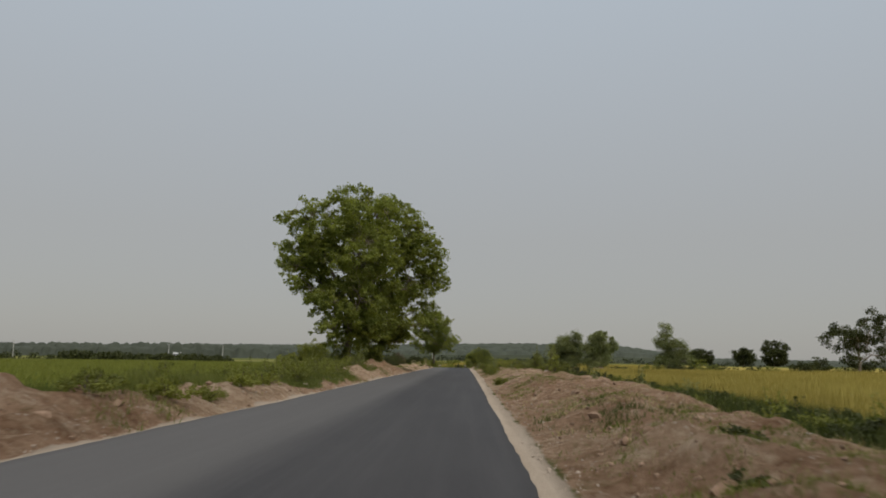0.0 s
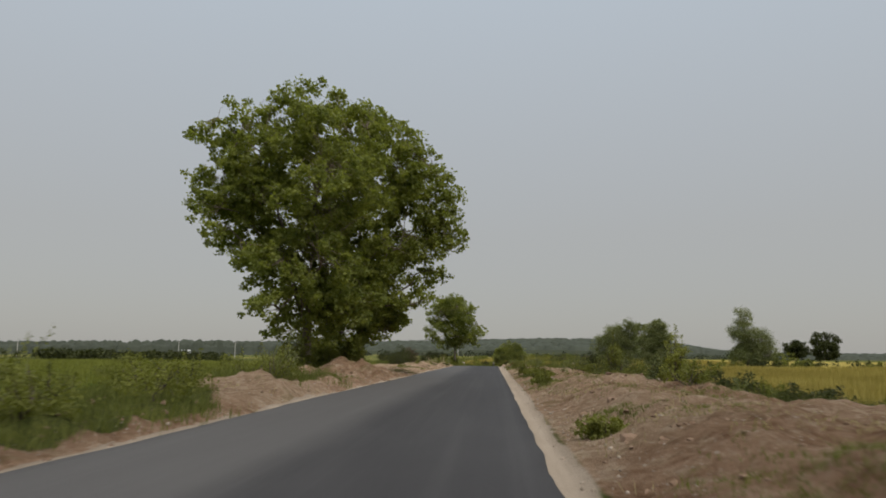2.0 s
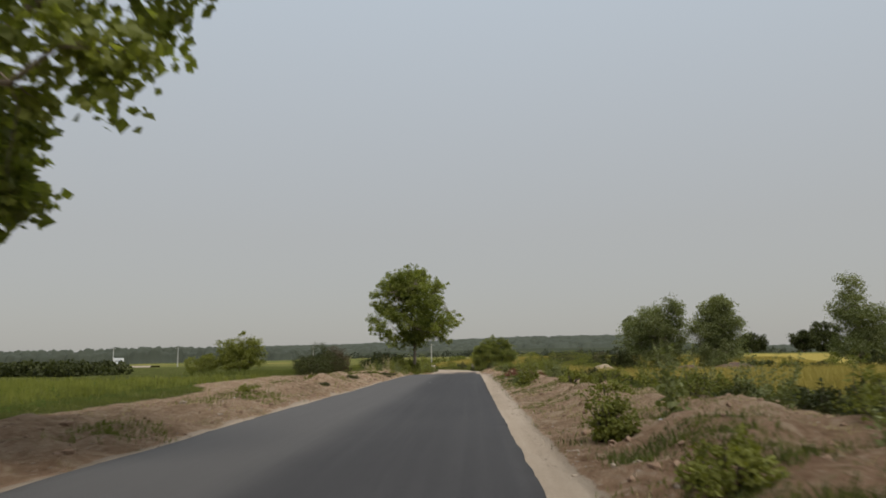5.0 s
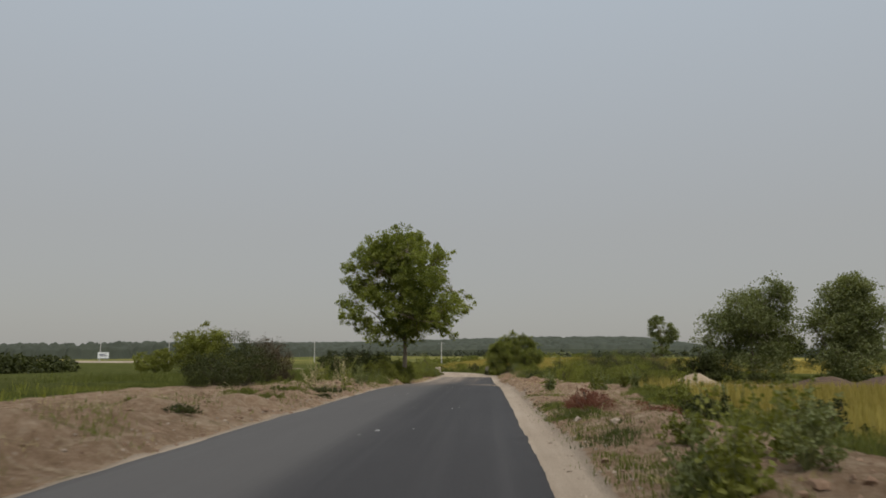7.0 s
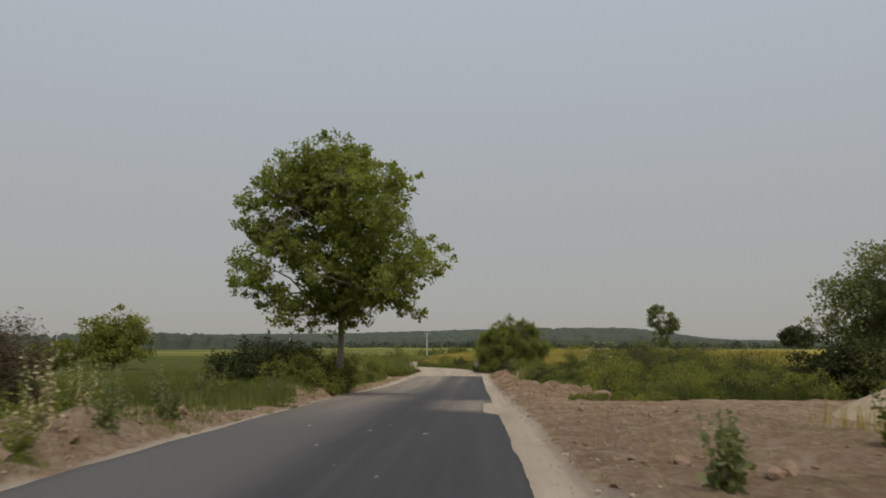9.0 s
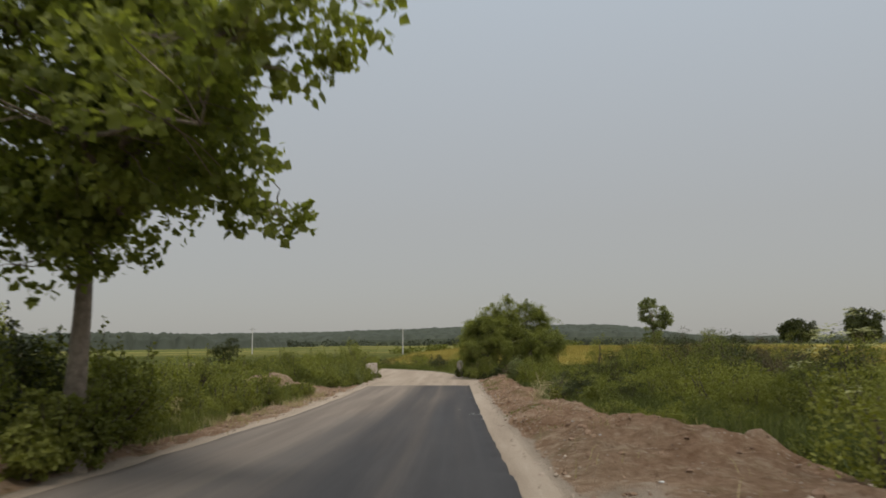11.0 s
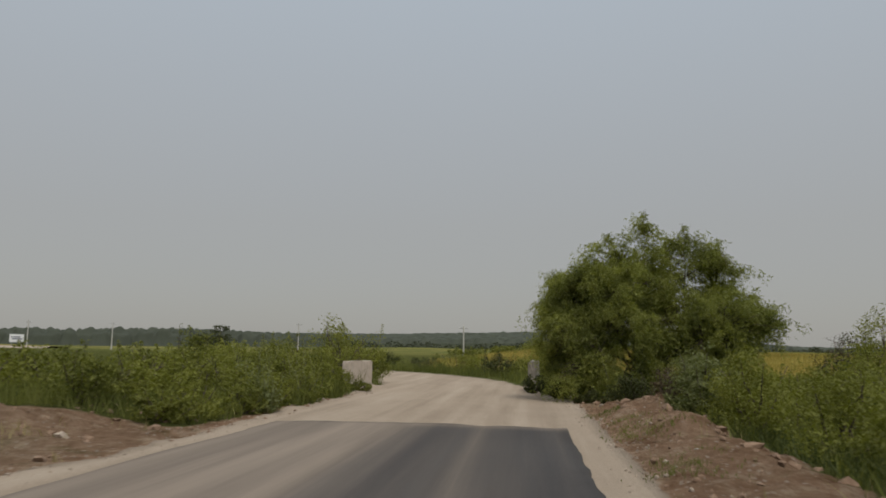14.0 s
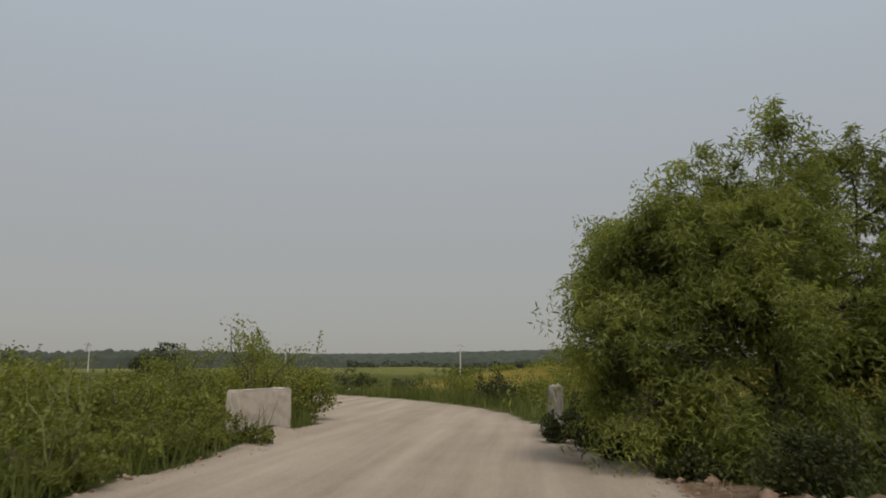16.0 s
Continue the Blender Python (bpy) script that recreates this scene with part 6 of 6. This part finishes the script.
# ---- bridge ----
def parapet(x0, y0, x1, y1, z, h, thick, seed, label, mat=CONCRETE):
    """A short concrete parapet: a worn slab with rounded arrises on a foot."""
    q = rng_of(seed)
    thing = new("bridge_parapet")
    thing.location = (x0, y0, z)
    tagged(thing, label, "parapet", "bridge parapets")
    l, a = math.hypot(x1 - x0, y1 - y0), math.atan2(y1 - y0, x1 - x0)
    for name, w, hh, low in (("wall", thick, h, 0.0), ("foot", thick + 0.10, 0.10, -0.08)):
        bm = bmesh.new()
        bmesh.ops.create_cube(bm, size=1)
        for v in bm.verts:
            v.co = Vector((v.co.x * l + l / 2, v.co.y * w, (v.co.z + 0.5) * hh + low))
        bmesh.ops.subdivide_edges(bm, edges=bm.edges[:], cuts=5, use_grid_fill=True)
        bmesh.ops.bevel(bm, geom=[e for e in bm.edges if e.calc_face_angle(0) > 0.8], offset=0.03, segments=2, affect="EDGES")
        for v in bm.verts:
            v.co += Vector(q.normal(0, 0.006, 3))
        bm.transform(Matrix.Rotation(a, 4, "Z"))
        me = bpy.data.meshes.new(name)
        bm.to_mesh(me)
        bm.free()
        me.materials.append(mat)
        ob = new(name, me)
        ob.parent = thing


parapet(-6.30, 179.8, -6.10, 182.2, -0.12, 0.88, 0.30, 1, "short weathered concrete bridge parapet on the kerb side")
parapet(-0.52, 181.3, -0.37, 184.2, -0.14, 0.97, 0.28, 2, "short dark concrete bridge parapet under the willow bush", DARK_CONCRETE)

# ---- poles and billboard ----
def pole(x, y, z, h, arm, label):
    thing = new("utility_pole")
    thing.location = (x, y, z)
    tagged(thing, label, "utility pole", "line of poles")
    mesh_object("shaft", *tube([(0, 0, -0.5), (0, 0, h * 0.5), (0, 0, h)], [0.17, 0.14, 0.10], 8), POLE, parent=thing)
    if arm:
        mesh_object("crossarm", *tube([(-0.9, 0, h - 0.5), (0, 0, h - 0.45), (0.9, 0, h - 0.5)], [0.06, 0.06, 0.06], 6), STEEL, parent=thing)
        for ax in (-0.8, 0.0, 0.8):
            mesh_object("insulator", *tube([(ax, 0, h - 0.5), (ax, 0, h - 0.36), (ax, 0, h - 0.28)], [0.04, 0.06, 0.03], 6), WHITE, parent=thing)


for x, y, h in ((-13.7, 322.0, 6.4), (-58.0, 348.0, 7.4), (-108.0, 348.0, 7.4), (-133.0, 350.0, 7.6), (-205.0, 352.0, 7.6)):
    pole(x, y, ground_z(x, y), h, True, "slim grey concrete utility pole in the fields")


def billboard(x, y, z, turn):
    thing = new("billboard")
    thing.matrix_world = pose(x, y, z, 0, 0, turn)
    tagged(thing, "white roadside billboard with two dark lines of lettering", "billboard")

    def box(name, cx, cy, cz, sx, sy, sz, mat, parent):
        bm = bmesh.new()
        bmesh.ops.create_cube(bm, size=1)
        for v in bm.verts:
            v.co = Vector((cx + v.co.x * sx, cy + v.co.y * sy, cz + v.co.z * sz))
        bmesh.ops.bevel(bm, geom=bm.edges[:], offset=0.02, segments=1, affect="EDGES")
        me = bpy.data.meshes.new(name)
        bm.to_mesh(me)
        bm.free()
        me.materials.append(mat)
        ob = new(name, me)
        ob.parent = parent
        return ob

    panel = box("panel", 0, 0, 2.2, 3.4, 0.12, 1.9, WHITE, thing)
    for k, (bx, bz, w) in enumerate(((-0.2, 2.5, 2.2), (0.1, 2.05, 2.4))):
        box("lettering_bar", bx, -0.075, bz, w, 0.03, 0.22, INK, panel)
    for sx in (-1.2, 1.2):
        box("post", sx, 0.1, 0.55, 0.14, 0.14, 1.5, STEEL, thing)


# the pale farm road that runs on a low bank behind the meadow
xs, ts = np.linspace(-162, -104, 60), np.linspace(0, 1, 9)
gx = np.repeat(xs, 9)
gy = 321 + 3 * np.sin(gx / 50) + np.tile((ts - 0.5) * 11, 60)
gz = zones(gx, gy)["z"] + np.tile(np.interp(ts, (0, 0.25, 0.75, 1), (-0.2, 0.5, 0.5, -0.2)), 60)
tagged(mesh_object("farm_road", np.stack([gx, gy, gz], 1), grid_faces(9, 60), STONE), "pale unpaved farm road on a low bank", "road", kind="structure")
billboard(-121.0, 328.5, ground_z(-121, 328.5), 8)

# ---- far woods ----
def canopy(name, xs, ys, x, y, height, wide, seed, label):
    """Far woods as one closed canopy: rounded crowns side by side, with a leafy front down to the ground."""
    gx, gy = np.meshgrid(xs, ys)
    top = np.zeros(gx.shape)
    for k in range(len(x)):
        i0, i1 = np.searchsorted(xs, (x[k] - wide[k], x[k] + wide[k]))
        j0, j1 = np.searchsorted(ys, (y[k] - wide[k], y[k] + wide[k]))
        d = ((gx[j0:j1, i0:i1] - x[k]) ** 2 + (gy[j0:j1, i0:i1] - y[k]) ** 2) / wide[k] ** 2
        top[j0:j1, i0:i1] = np.maximum(top[j0:j1, i0:i1], height[k] * (0.55 + 0.45 * np.sqrt(np.clip(1 - d, 0, 1))) * (d < 1))
    grain = float(wide.mean())
    top = top * (1 + 0.11 * waves(gx / grain * 1.6, gy / grain * 1.6, seed, 2)) - 0.4
    v = np.stack([gx.ravel(), gy.ravel(), zones(gx.ravel(), gy.ravel())["z"] + top.ravel()], 1)
    return tagged(mesh_object(name, v, grid_faces(len(xs), len(ys)), HAZED_WOODS), label, "woods", kind="stuff")


def woods(name, x, y, height, wide, seed, mat, label, per=26, grain=0.5):
    """A belt of trees or bushes: for each a loose heap of leaf clumps, as one mass."""
    q = rng_of(seed)
    n = len(x)
    z = zones(x, y)["z"]
    k = np.repeat(np.arange(n), per)
    a, up = q.uniform(0, 2 * math.pi, len(k)), q.random(len(k)) ** 0.75
    out = wide[k] * np.sqrt(1.02 - up ** 3) * q.random(len(k)) ** 0.4      # full to the ground, rounded at the top
    p = np.stack([x[k] + np.cos(a) * out, y[k] + np.sin(a) * out, z[k] + height[k] * 0.96 * up], 1)
    return tagged(mesh_object(name, *leaves(p, grain * wide[k] * q.uniform(0.6, 1.4, len(k)), ROUND, q, 0.0, 0.1), mat, False), label, "woods", kind="stuff")


r = rng_of(30)
n = 5200
x, y = r.uniform(-1700, 1500, n), 2120 + 440 * r.random(n)
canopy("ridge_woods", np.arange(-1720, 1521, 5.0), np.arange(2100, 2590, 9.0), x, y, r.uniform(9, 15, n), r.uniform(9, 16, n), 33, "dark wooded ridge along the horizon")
n = 2600
x = r.uniform(-780, -150, n)
y = 640 + 0.10 * (x + 450) + 110 * r.random(n) + 25 * np.sin(x / 40)
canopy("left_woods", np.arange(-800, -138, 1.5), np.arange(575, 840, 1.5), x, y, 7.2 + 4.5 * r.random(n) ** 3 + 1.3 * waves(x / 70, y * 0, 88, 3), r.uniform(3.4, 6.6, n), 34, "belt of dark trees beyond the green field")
n = 260
x = r.uniform(-150, 320, n)
y = 760 + 160 * r.random(n)
woods("far_hedges", x, y, r.uniform(2, 6, n), r.uniform(3, 7, n), 35, HAZED_WOODS, "far hedges between the fields", 40, 0.35)
n = 150
x = np.r_[r.uniform(-96, -58, 110), r.uniform(-180, -100, 40)]
y = np.r_[r.uniform(186, 195, 110), r.uniform(225, 240, 40)]
woods("field_hedge", x, y, r.uniform(1.4, 2.7, n), r.uniform(1.3, 2.6, n), 36, DARK_SHRUB, "dark hedge beyond the green field", 110, 0.22)
n = 60
x, y = r.uniform(-16, 30, n), 318 + 12 * r.random(n)
woods("far_hedges", x, y, r.uniform(0.8, 1.8, n), r.uniform(1.2, 2.4, n), 37, SHRUB, "low hedge at the far side of the ripe field", 60, 0.25)
